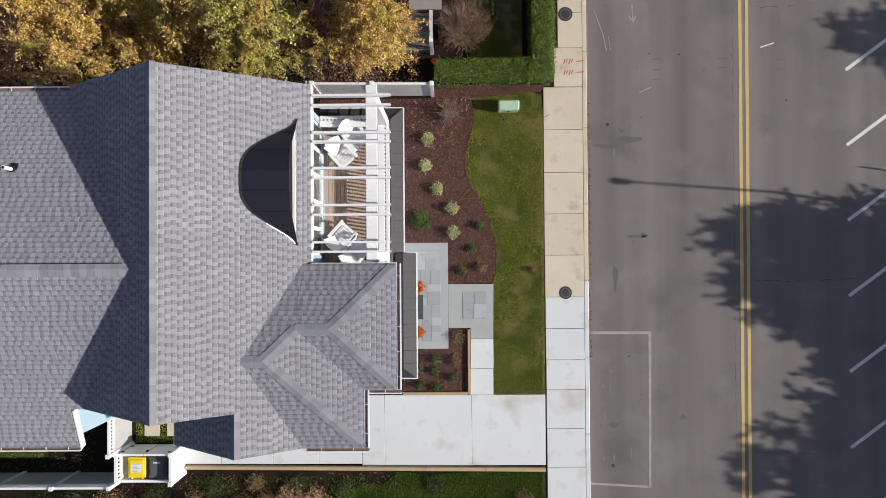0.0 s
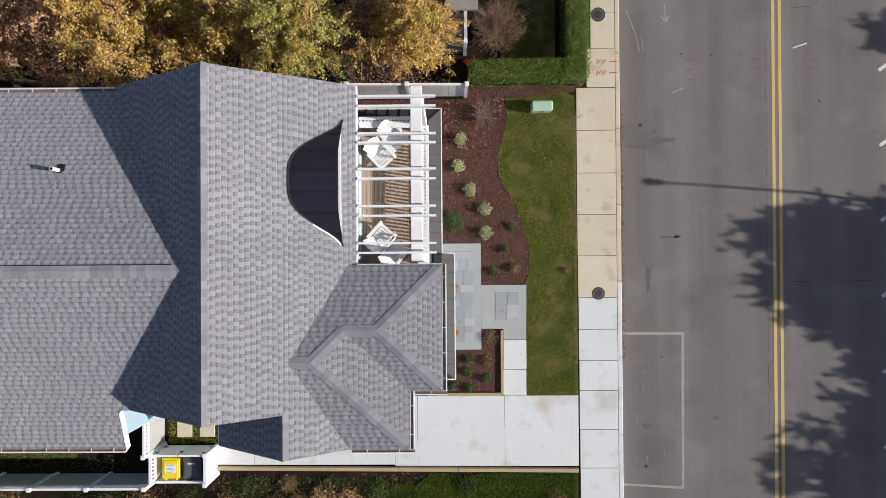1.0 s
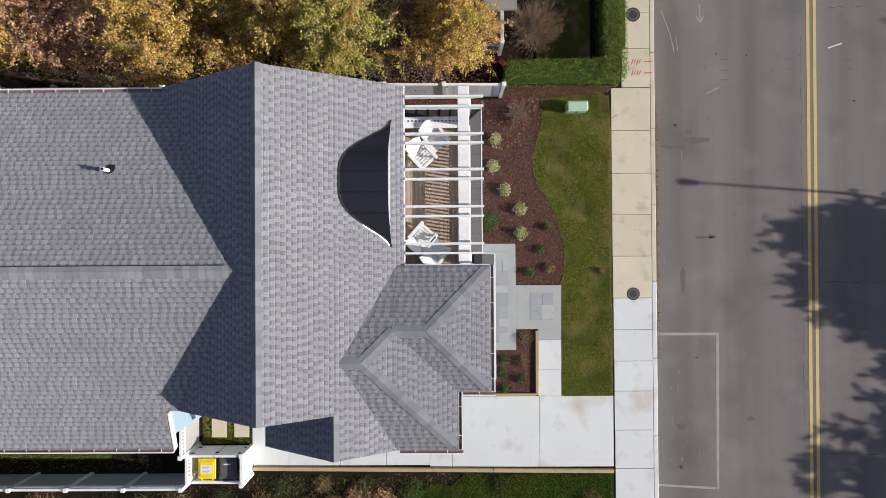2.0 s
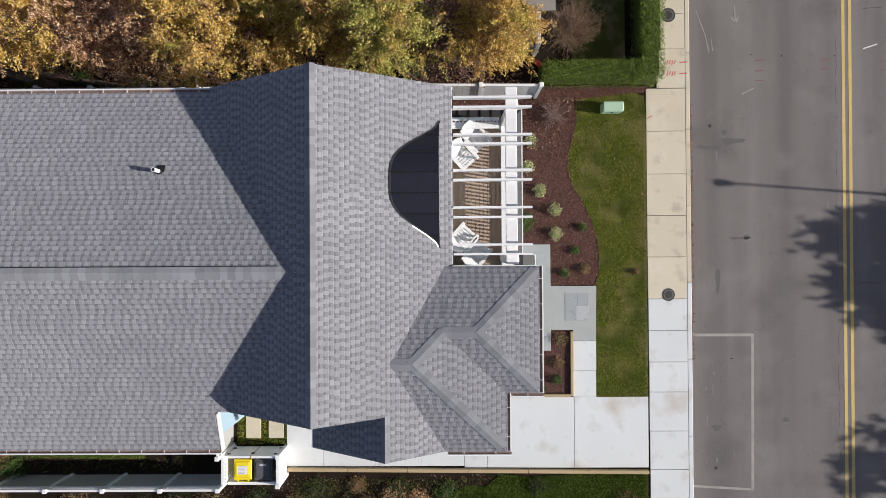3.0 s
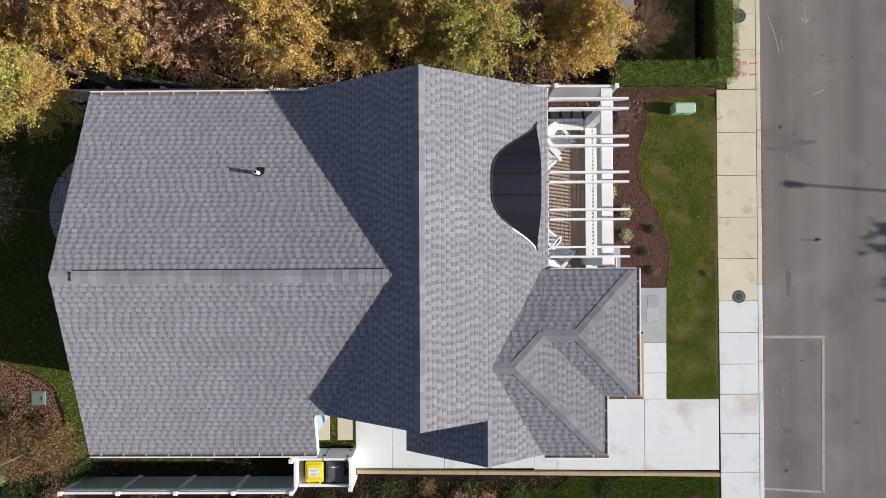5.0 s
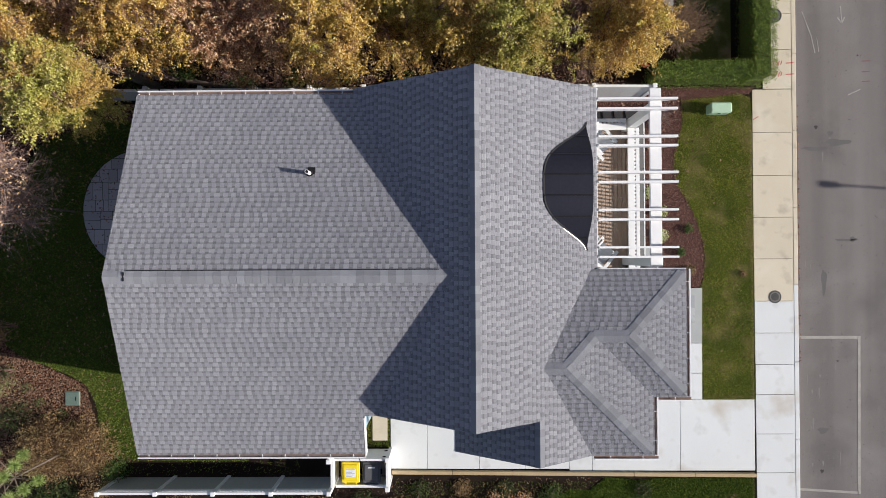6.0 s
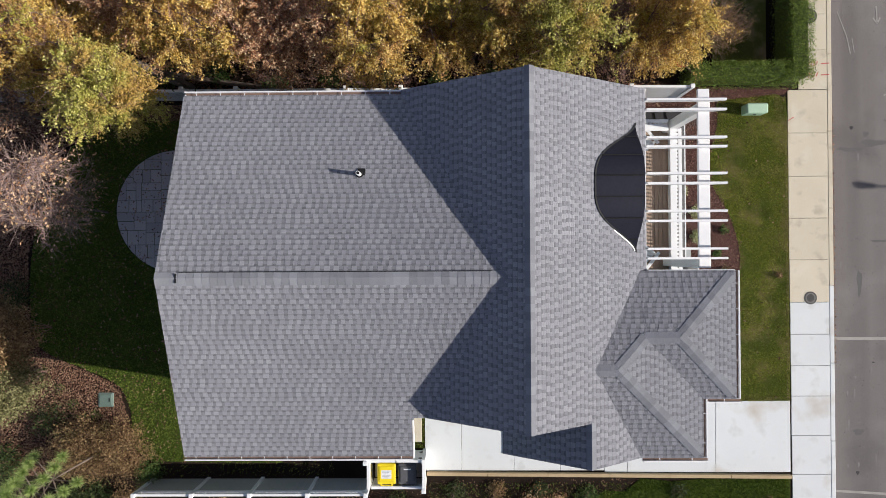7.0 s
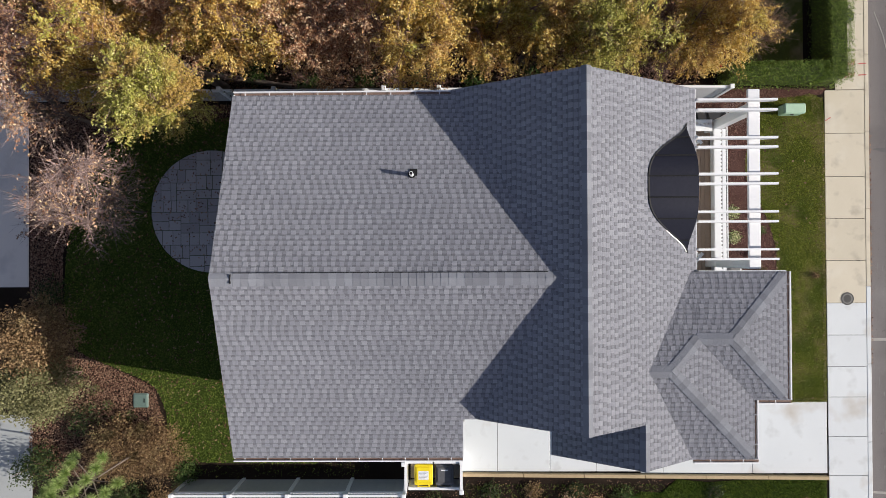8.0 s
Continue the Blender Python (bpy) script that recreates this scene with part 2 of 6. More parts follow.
M_LEAF_BROWN = mat("russet_leaf", ramp3((0.278, 0.120, 0.064), (0.638, 0.365, 0.192), (0.902, 0.709, 0.468)), 0.42, 6, 0.8, island=0.65, bump=0.0, translucent=0.32, stains=(((0.56, 0.39, 0.11), 0.8, 0.54, 0.68, 0.7),))
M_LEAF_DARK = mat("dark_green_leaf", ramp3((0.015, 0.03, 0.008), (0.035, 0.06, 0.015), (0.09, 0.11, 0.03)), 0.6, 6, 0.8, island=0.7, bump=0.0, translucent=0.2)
M_NB_ROOF = mat("weathered_grey_board", two((0.196, 0.182, 0.168), (0.336, 0.308, 0.280)), 0.9, 30, 3, bump=0.2)
M_BULB = mat("lamp_glass", two((0.6, 0.6, 0.55), (0.7, 0.7, 0.66)), 0.3, 10, 3, bump=0.0)
M_RED_PLASTIC = mat("red_plastic", two((0.6, 0.05, 0.03), (0.7, 0.1, 0.05)), 0.4, 10, 3, bump=0.0)


def glass_material():
    m = bpy.data.materials.new("window_glass")
    m.use_nodes = True
    b = m.node_tree.nodes["Principled BSDF"]
    b.inputs["Base Color"].default_value = (0.4, 0.5, 0.5, 1)
    b.inputs["Roughness"].default_value = 0.03
    b.inputs["Transmission Weight"].default_value = 0.9
    b.inputs["IOR"].default_value = 1.45
    return m


M_GLASS = glass_material()


# ---- building helpers ----
def mesh_of(name, bm):
    me = bpy.data.meshes.new(name)
    bm.normal_update()
    bm.to_mesh(me)
    bm.free()
    return me


def part(name, bm, material, parent, label="", kind=""):
    ob = new(name, bm if isinstance(bm, bpy.types.Mesh) else mesh_of(name, bm))
    if not ob.data.materials:
        ob.data.materials.append(material)
    ob.parent = parent
    if parent is not None:
        ob.matrix_parent_inverse = Matrix.Identity(4)
    return tagged(ob, label=label, kind=kind)


def thing(name, label, category, at=(0, 0, 0), turn=0.0, group="", kind=""):
    ob = new(name)
    ob.empty_display_size = 0.1
    ob.matrix_world = pose(*at, 0, 0, turn)
    return tagged(ob, label, category, group, kind)


def solid(name, bm, material, label, category, group="", kind=""):
    """A thing that is a single mesh in world coordinates."""
    ob = new(name, mesh_of(name, bm))
    ob.data.materials.append(material)
    return tagged(ob, label, category, group, kind)


def box(x0, x1, y0, y1, z0, z1, bm=None, bevel=0.0, m=None):
    bm = bm or bmesh.new()
    made = bmesh.ops.create_cube(bm, size=1.0)["verts"]
    for v in made:
        v.co = Vector(((x0 + x1) / 2 + v.co.x * (x1 - x0), (y0 + y1) / 2 + v.co.y * (y1 - y0), (z0 + z1) / 2 + v.co.z * (z1 - z0)))
    if bevel:
        edges = {e for v in made for e in v.link_edges}
        made = bmesh.ops.bevel(bm, geom=list(edges), offset=bevel, segments=1, affect="EDGES", profile=0.5)["verts"]
    if m is not None:
        bmesh.ops.transform(bm, matrix=m, verts=made)
    return bm


def beam(a, b, w, h, bm=None, bevel=0.0, up=(0, 0, 1)):
    """A bar of section w by h from a to b."""
    bm = bm or bmesh.new()
    a, b = Vector(a), Vector(b)
    d = (b - a)
    x = d.normalized()
    y = Vector(up).cross(x)
    if y.length < 1e-4:
        y = Vector((0, 1, 0)).cross(x)
    y.normalize()
    z = x.cross(y)
    m = Matrix((x, y, z)).transposed().to_4x4()
    m.translation = (a + b) / 2
    return box(-d.length / 2, d.length / 2, -w / 2, w / 2, -h / 2, h / 2, bm, bevel, m)


def rod(a, b, r0, r1=None, seg=8, bm=None):
    bm = bm or bmesh.new()
    a, b = Vector(a), Vector(b)
    d = b - a
    m = d.to_track_quat("Z", "Y").to_matrix().to_4x4()
    m.translation = (a + b) / 2
    bmesh.ops.create_cone(bm, cap_ends=True, segments=seg, radius1=r0, radius2=r0 if r1 is None else r1, depth=d.length, matrix=m)
    return bm


def prism(outline, z0, z1, bm=None):
    """A flat slab with the given plan outline."""
    bm = bm or bmesh.new()
    low = [bm.verts.new((x, y, z0)) for x, y in outline]
    top = [bm.verts.new((x, y, z1)) for x, y in outline]
    bm.faces.new(top)
    bm.faces.new(low[::-1])
    for i in range(len(outline)):
        j = (i + 1) % len(outline)
        bm.faces.new((low[i], low[j], top[j], top[i]))
    bmesh.ops.recalc_face_normals(bm, faces=bm.faces)
    return bm


def smooth_line(points, steps=6, closed=False):
    """Catmull-Rom through plan points."""
    out, n = [], len(points)
    for i in range(n if closed else n - 1):
        p = [Vector(points[(i + k) % n] if closed else points[min(max(i + k, 0), n - 1)]) for k in (-1, 0, 1, 2)]
        for s in range(steps):
            t = s / steps
            out.append(tuple(0.5 * ((2 * p[1]) + (p[2] - p[0]) * t + (2 * p[0] - 5 * p[1] + 4 * p[2] - p[3]) * t * t + (3 * p[1] - p[0] - 3 * p[2] + p[3]) * t ** 3)))
    if not closed:
        out.append(tuple(points[-1]))
    return out


def soup(name, verts, per_face):
    """A mesh of loose faces from an array of (faces * per_face, 3) vertices."""
    verts = np.asarray(verts, np.float32).reshape(-1, 3)
    count = len(verts) // per_face
    me = bpy.data.meshes.new(name)
    me.vertices.add(len(verts))
    me.vertices.foreach_set("co", verts.ravel())
    me.loops.add(len(verts))
    me.loops.foreach_set("vertex_index", np.arange(len(verts), dtype=np.int32))
    me.polygons.add(count)
    me.polygons.foreach_set("loop_start", np.arange(0, len(verts), per_face, dtype=np.int32))
    me.update(calc_edges=True)
    me.validate()
    return me


def rand_dirs(rng, n, up=0.0):
    d = rng.normal(size=(n, 3))
    d[:, 2] = d[:, 2] + up
    return d / np.linalg.norm(d, axis=1, keepdims=True)


def leaf_quads(rng, centres, size, up=0.6, aspect=0.6, sunward=0.0):
    """Small four-cornered leaves, pointed at both ends, at the centres, turned at random."""
    n = len(centres)
    normal = rand_dirs(rng, n, up)
    normal[:, 0] += sunward
    normal /= np.linalg.norm(normal, axis=1, keepdims=True)
    a = np.cross(normal, rand_dirs(rng, n))
    a /= np.linalg.norm(a, axis=1, keepdims=True) + 1e-9
    b = np.cross(normal, a)
    s = (size * rng.uniform(0.6, 1.35, n))[:, None]
    quad = np.stack([centres - a * s * 0.5, centres + b * s * 0.5 * aspect, centres + a * s * 0.5, centres - b * s * 0.5 * aspect], 1)
    return quad.reshape(-1, 3)


def inside(points, outline):
    """Which plan points lie in the outline."""
    x, y = points[:, 0], points[:, 1]
    o = np.asarray(outline)
    hit = np.zeros(len(points), bool)
    j = len(o) - 1
    for i in range(len(o)):
        cross = (o[i, 1] > y) != (o[j, 1] > y)
        xi = (o[j, 0] - o[i, 0]) * (y - o[i, 1]) / (o[j, 1] - o[i, 1] + 1e-12) + o[i, 0]
        hit ^= cross & (x < xi)
        j = i
    return hit


def strew(rng, outline, per_m2):
    o = np.asarray(outline)
    lo, hi = o.min(0), o.max(0)
    n = int((hi - lo).prod() * per_m2)
    p = rng.uniform(lo, hi, (n, 2))
    return p[inside(p, outline)]


def chips(rng, pts, z, length, width, lift=0.02, tilt=0.35):
    """Flat slivers lying about at plan points."""
    n = len(pts)
    ang = rng.uniform(0, 2 * np.pi, n)
    a = np.stack([np.cos(ang), np.sin(ang), rng.normal(0, tilt, n)], 1)
    b = np.stack([-np.sin(ang), np.cos(ang), rng.normal(0, tilt, n)], 1)
    c = np.concatenate([pts, (z + rng.uniform(0.0, lift, n))[:, None]], 1)
    l = (length * rng.uniform(0.5, 1.4, n) / 2)[:, None]
    w = (width * rng.uniform(0.6, 1.4, n) / 2)[:, None]
    return np.stack([c - a * l - b * w, c + a * l - b * w * 0.5, c + a * l * 1.1 + b * w, c - a * l + b * w * 0.8], 1).reshape(-1, 3)


def blades(rng, pts, z, height):
    """Upright leaning grass blades, one triangle each."""
    n = len(pts)
    ang = rng.uniform(0, 2 * np.pi, n)
    w = rng.uniform(0.006, 0.014, n)
    base = np.concatenate([pts, np.full((n, 1), z)], 1)
    side = np.stack([np.cos(ang) * w, np.sin(ang) * w, np.zeros(n)], 1)
    lean = rng.normal(0, 0.03, (n, 2))
    tip = base + np.concatenate([lean, (height * rng.uniform(0.5, 1.3, n))[:, None]], 1)
    return np.stack([base - side, base + side, tip], 1).reshape(-1, 3)


def stuff(name, verts, per_face, material, label, category, parent=None):
    ob = new(name, soup(name, verts, per_face))
    ob.data.materials.append(material)
    ob.parent = parent
    if parent is not None:
        return tagged(ob, label=label, kind="stuff")
    return tagged(ob, label, category, kind="stuff")


# ---- ground, street, pavement ----
KERB_X, ROAD_Z = 5.52, -0.12


def ground_sheet():
    bm = bmesh.new()
    rows = [(-900, 0), (-60, 0), (5.30, 0), (5.34, ROAD_Z - 0.02), (60, ROAD_Z - 0.02), (900, ROAD_Z - 0.02)]
    ys = (-900, -60, 60, 900)
    grid = [[bm.verts.new((x, y, z)) for y in ys] for x, z in rows]
    for i in range(len(rows) - 1):
        for j in range(len(ys) - 1):
            bm.faces.new((grid[i][j], grid[i + 1][j], grid[i + 1][j + 1], grid[i][j + 1]))
    return bm


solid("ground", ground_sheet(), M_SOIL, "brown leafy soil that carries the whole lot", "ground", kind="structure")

road_bm = box(KERB_X - 0.02, 34.0, -70, 70, -0.4, ROAD_Z)
solid("road", road_bm, M_ASPHALT, "worn grey asphalt street with tyre tracks and oil stains", "road", kind="structure")


def line_strip(name, pts, width, material, label, category="road marking"):
    bm = bmesh.new()
    for (ax, ay), (bx, by) in zip(pts, pts[1:]):
        beam((ax, ay, ROAD_Z + 0.003), (bx, by, ROAD_Z + 0.003), width, 0.006, bm)
    return solid(name, bm, material, label, category, kind="structure")


for off in (-0.13, 0.13):
    line_strip("center_line", [(11.86 + off, 40), (11.72 + off, 2), (11.68 + off, -9), (11.66 + off, -40)], 0.125, M_YELLOW_LINE, "yellow painted centre line on the asphalt")
for k in range(8):
    y = 10.2 - 2.97 * k
    line_strip("stall_line", [(15.76, y), (19.6, y + 2.82)], 0.13, M_WHITE_LINE, "white slanted parking stall line on asphalt")
line_strip("bay_line", [(5.54, -3.07), (7.9, -3.08)], 0.11, M_FADED_LINE, "faded white kerbside parking bay line")
line_strip("bay_line", [(7.94, -3.03), (7.88, -9.16)], 0.11, M_FADED_LINE, "faded white kerbside parking bay line")
line_strip("bay_line", [(5.54, -8.98), (7.86, -9.12)], 0.09, M_FADED_LINE, "faded white kerbside parking bay line")
line_strip("chalk_mark", [(5.85, 9.7), (6.2, 8.75), (6.35, 8.05)], 0.035, M_FADED_LINE, "thin white survey line sprayed on asphalt")
line_strip("chalk_mark", [(6.42, 8.65), (6.5, 8.1)], 0.025, M_FADED_LINE, "thin white survey line sprayed on asphalt")
line_strip("chalk_mark", [(7.62, 6.4), (8.1, 6.62)], 0.04, M_FADED_LINE, "thin white survey line sprayed on asphalt")
line_strip("chalk_mark", [(12.4, 8.15), (12.95, 8.33)], 0.045, M_WHITE_LINE, "thin white survey line sprayed on asphalt")
line_strip("arrow_mark", [(7.36, 9.9), (7.4, 9.25)], 0.05, M_FADED_LINE, "white arrow sprayed on the asphalt")
line_strip("arrow_mark", [(7.24, 9.45), (7.4, 9.22), (7.52, 9.46)], 0.05, M_FADED_LINE, "white arrow head sprayed on the asphalt")
for x, y in ((8.32, 7.72), (8.32, 7.3), (8.32, 6.92), (10.9, 7.72), (10.9, 7.35), (13.2, 7.65), (13.2, 7.3)):
    line_strip("red_mark", [(x - 0.16, y), (x + 0.16, y + 0.02)], 0.04, M_RED_FADED, "faded red utility mark on the asphalt")

# stains and tar spots on the street
M_STAIN = mat("tar_stain", two((0.04, 0.039, 0.04), (0.075, 0.073, 0.073)), 0.9, 60, 3, bump=0.2)
M_OIL = mat("oil_smudge", two((0.11, 0.104, 0.103), (0.145, 0.138, 0.136)), 0.9, 60, 3, bump=0.2)
M_CRACK = mat("tar_crack", two((0.06, 0.057, 0.056), (0.1, 0.095, 0.093)), 0.9, 60, 3, bump=0.2)
rng = np.random.default_rng(11)


def blot(name, x, y, rx, ry, material, label, z=ROAD_Z + 0.004, category="stain"):
    pts = []
    for i in range(18):
        a = i * math.tau / 18
        r = 1 + 0.18 * math.sin(3 * a + x) + 0.1 * math.sin(5 * a + y)
        pts.append((x + rx * r * math.cos(a), y + ry * r * math.sin(a)))
    bm = bmesh.new()
    bm.faces.new([bm.verts.new((px, py, z)) for px, py in pts])
    return solid(name, bm, material, label, category, kind="structure")


for x, y, rx, ry in ((6.35, 5.15, 0.07, 0.07), (6.45, -8.28, 0.07, 0.07), (8.0, 7.95, 0.04, 0.03), (9.2, 7.9, 0.04, 0.04), (13.4, 6.05, 0.05, 0.04), (7.1, -4.0, 0.05, 0.03)):
    blot("tar_spot", x, y, rx, ry, M_STAIN, "small dark tar spot on the asphalt")

for x, y, rx, ry in ((7.2, 4.55, 0.5, 0.13), (6.9, 4.9, 0.12, 0.1), (7.45, 0.72, 0.42, 0.05), (7.75, 0.75, 0.12, 0.1), (6.3, 4.3, 0.5, 0.08), (6.6, -0.9, 0.1, 0.5), (6.5, -6.7, 0.2, 0.12), (9.2, -6.4, 0.14, 0.1)):
    blot("oil_smudge", x, y, rx, ry, M_OIL, "dark smudge of old oil on the asphalt", ROAD_Z + 0.002)

M_SCUFF = mat("pale_scuff", two((0.18, 0.169, 0.163), (0.24, 0.227, 0.217)), 0.95, 30, 5, bump=0.2)
rnd_scuff = random.Random(31)
for x0, x1, y0, y1, count in ((5.7, 7.7, -3.6, -8.4, 14), (5.8, 8.2, -1.0, 6.0, 5), (9.0, 11.0, -8.0, 5.0, 3)):
    for k in range(count):
        x, y, s = rnd_scuff.uniform(x0, x1), rnd_scuff.uniform(y0, y1), rnd_scuff.uniform(0.4, 1.0)
        blot("scuff_mark", x, y, 0.012 + 0.03 * s * rnd_scuff.random(), 0.05 + 0.3 * s * rnd_scuff.random(), M_SCUFF, "pale worn scuff on the asphalt", ROAD_Z + 0.0015)


def crack(pts, width, seed):
    rnd = random.Random(seed)
    bm = bmesh.new()
    line = []
    for (ax, ay), (bx, by) in zip(pts, pts[1:]):
        n = max(2, int(math.hypot(bx - ax, by - ay) / 0.22))
        line += [(ax + (bx - ax) * i / n + rnd.uniform(-0.03, 0.03), ay + (by - ay) * i / n + rnd.uniform(-0.03, 0.03)) for i in range(n)]
    for (ax, ay), (bx, by) in zip(line, line[1:]):
        if rnd.random() < 0.82:
            beam((ax, ay, ROAD_Z + 0.0005), (bx, by, ROAD_Z + 0.0005), width * rnd.uniform(0.5, 1.3), 0.003, bm)
    solid("road_crack", bm, M_CRACK, "thin dark crack in the asphalt", "crack", kind="structure")


crack([(11.33, 10), (11.3, 1.5), (11.3, -10)], 0.012, 1)
crack([(12.1, -1.05), (14.2, -1.1), (17.5, -0.9)], 0.02, 2)
crack([(12.1, -7.8), (13.3, -7.75), (14.6, -7.9)], 0.018, 3)
crack([(12.2, 9.75), (14.0, 9.8)], 0.025, 4)

# kerb
for k in range(24):
    y0 = -34 + 3.0 * k
    solid("kerb", box(5.34, KERB_X, y0 + 0.006, y0 + 2.994, -0.3, 0.035, bevel=0.02), M_CONC_NEW if y0 < -2 else M_CONC_OLD,
          "concrete kerb stone between pavement and street", "kerb", "kerb stones", "structure")

# pavement slabs
pavement = thing("pavement", "concrete pavement of joined slabs along the street", "pavement", kind="structure")
for y1, y0, x0, m in ((13.0, 11.3, 4.36, M_CONC_OLD), (11.3, 9.6, 4.36, M_CONC_OLD), (9.6, 8.2, 4.36, M_CONC_OLD), (8.2, 6.66, 4.2, M_CONC_OLD), (6.65, 4.97, 3.78, M_CONC_OLD), (4.97, 3.29, 3.78, M_CONC_OLD), (3.29, 1.66, 3.78, M_CONC_OLD),
                      (1.66, 0.04, 3.78, M_CONC_OLD), (0.04, -1.6, 3.79, M_CONC_OLD), (-1.6, -2.84, 3.8, M_CONC_NEW), (-2.84, -4.06, 3.8, M_CONC_NEW), (-4.06, -5.23, 3.81, M_CONC_NEW),
                      (-5.23, -6.75, 3.81, M_CONC_NEW), (-6.75, -8.25, 3.82, M_CONC_NEW), (-8.25, -9.75, 3.82, M_CONC_NEW), (-9.75, -11.2, 3.82, M_CONC_NEW)):
    part("slab", box(x0 + 0.03, 5.335, y0 - 0.032, y1 - 0.048, -0.1, 0.03, bevel=0.008), m, pavement)
for y0 in (-18, -16, -14, -12.7, 14.6, 16.4, 13.0):
    part("slab", box(3.82, 5.335, y0 + 0.008, y0 + 1.5, -0.1, 0.03, bevel=0.008), M_CONC_NEW if y0 < 0 else M_CONC_OLD, pavement)


M_GRATE = mat("worn_iron", two((0.09, 0.088, 0.086), (0.17, 0.165, 0.16)), 0.6, 40, 6, metal=0.4)


def cover(x, y, r, label):
    t = thing("manhole_cover", label, "manhole", (x, y, 0.031))
    part("rim", rod((0, 0, 0), (0, 0, 0.008), r, r, 32), M_IRON, t)
    part("ring", rod((0, 0, 0.008), (0, 0, 0.012), r * 0.8, r * 0.79, 32), M_GRATE, t)
    part("lid", rod((0, 0, 0.012), (0, 0, 0.016), r * 0.6, r * 0.58, 32), M_IRON, t)
    for k in range(4):
        part("rib", beam((-r * 0.4, (k - 1.5) * r * 0.24, 0.018), (r * 0.4, (k - 1.5) * r * 0.24, 0.018), r * 0.1, 0.006), M_STAIN, t)
    return t


cover(4.61, -1.475, 0.25, "round black iron cover in the concrete pavement")
cover(4.7, 9.49, 0.28, "round dark iron cover beside the clipped hedge")

# red utility letters on the pavement, unreadable, as bars
for y in (7.62, 7.18):
    for k in range(4):
        line = beam((4.62 + 0.1 * k, y - 0.1 + 0.05 * (k % 2), 0.033), (4.68 + 0.1 * k, y + 0.1, 0.033), 0.035, 0.005)
        solid("red_mark", line, M_RED_MARK, "red sprayed utility mark on the pavement slab", "road marking", kind="structure")
    solid("red_mark", beam((5.12, y, 0.038), (5.42, y + 0.02, 0.038), 0.04, 0.008), M_RED_MARK, "red sprayed dash on the kerb", "road marking", kind="structure")
solid("red_mark", beam((3.84, 5.42, 0.033), (4.04, 5.55, 0.033), 0.03, 0.005), M_RED_MARK, "red sprayed dash on the pavement slab", "road marking", kind="structure")

# ---- driveway and side path ----
drive = thing("driveway", "pale new concrete driveway beside the house", "driveway", kind="structure")
for x0, x1 in ((-3.4, -2.51), (-2.51, 0.9), (0.9, 3.79)):
    part("slab", box(x0 + 0.007, x1 - 0.007, -8.2, -5.45, -0.1, 0.032, bevel=0.008), M_CONC_NEW, drive)
for x0, x1 in ((-10.36, -8.93), (-8.93, -6.9), (-6.9, -5.1), (-5.1, -3.4)):
    part("slab", box(x0 + 0.007, x1 - 0.007, -8.12, -5.2 if x1 < -4 else -5.45, -0.1, 0.031, bevel=0.008), M_CONC_NEW, drive)
side_path = thing("stepping_stones", "two square pale stepping stones in grass by the gate", "path", kind="structure")
for x0 in (-11.95, -11.06):
    part("stone", box(x0, x0 + 0.58, -7.0, -5.6, -0.05, 0.05, bevel=0.01), M_CONC_OLD, side_path)

# ---- lawns ----
lawn_front = smooth_line([(1.02, 6.2), (1.08, 5.3), (0.74, 3.96), (0.86, 2.95), (1.46, 1.84), (1.88, 0.5), (1.88, -0.6), (1.72, -1.1)], 6) + \
    [(1.8, -1.14), (1.78, -5.46), (3.79, -5.46), (3.78, 5.6), (3.72, 6.3), (3.3, 6.45), (2.2, 6.32)]
lawn_back = smooth_line([(-24.2, 4.6), (-25.2, 2.6), (-25.75, 0.4), (-25.8, -2.0), (-25.4, -3.3), (-24.0, -4.0), (-22.4, -4.75), (-21.85, -5.8), (-21.7, -7.2), (-20.9, -7.75)], 6) + \
    [(-17.0, -7.8), (-15.9, -7.8), (-15.9, 5.4), (-19.0, 5.7), (-22.0, 5.6)]
lawn_south = [(-2.0, -8.43), (-0.8, -8.55), (0.4, -8.46), (3.75, -8.46), (3.75, -14), (-6.0, -14), (-6.0, -10.4), (-4.2, -9.5), (-3.4, -8.9), (-2.6, -8.95)]
lawn_strip = [(-15.9, -5.1), (-13.9, -5.1), (-13.9, -8.3), (-20.6, -8.3), (-20.6, -7.85), (-15.9, -7.85)]
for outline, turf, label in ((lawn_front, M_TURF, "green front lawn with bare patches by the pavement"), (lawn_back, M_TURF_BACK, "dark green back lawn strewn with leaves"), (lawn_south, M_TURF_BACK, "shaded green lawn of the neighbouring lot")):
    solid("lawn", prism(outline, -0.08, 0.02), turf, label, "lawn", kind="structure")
rng = np.random.default_rng(5)
stuff("grass", np.concatenate([blades(rng, strew(rng, lawn_front, 2600), 0.015, 0.05),                                blades(rng, strew(rng, [(-12.3, -5.5), (-10.36, -5.5), (-10.36, -7.25), (-12.3, -7.25)], 2000), 0.0, 0.05)]), 3, M_BLADE, "short green and straw-coloured lawn grass", "grass")
M_STRAW = mat("dry_grass_blade", ramp3((0.3, 0.22, 0.11), (0.46, 0.35, 0.2), (0.62, 0.5, 0.32)), 0.85, 6, 0.9, island=0.6, bump=0.0, spec=0.15)
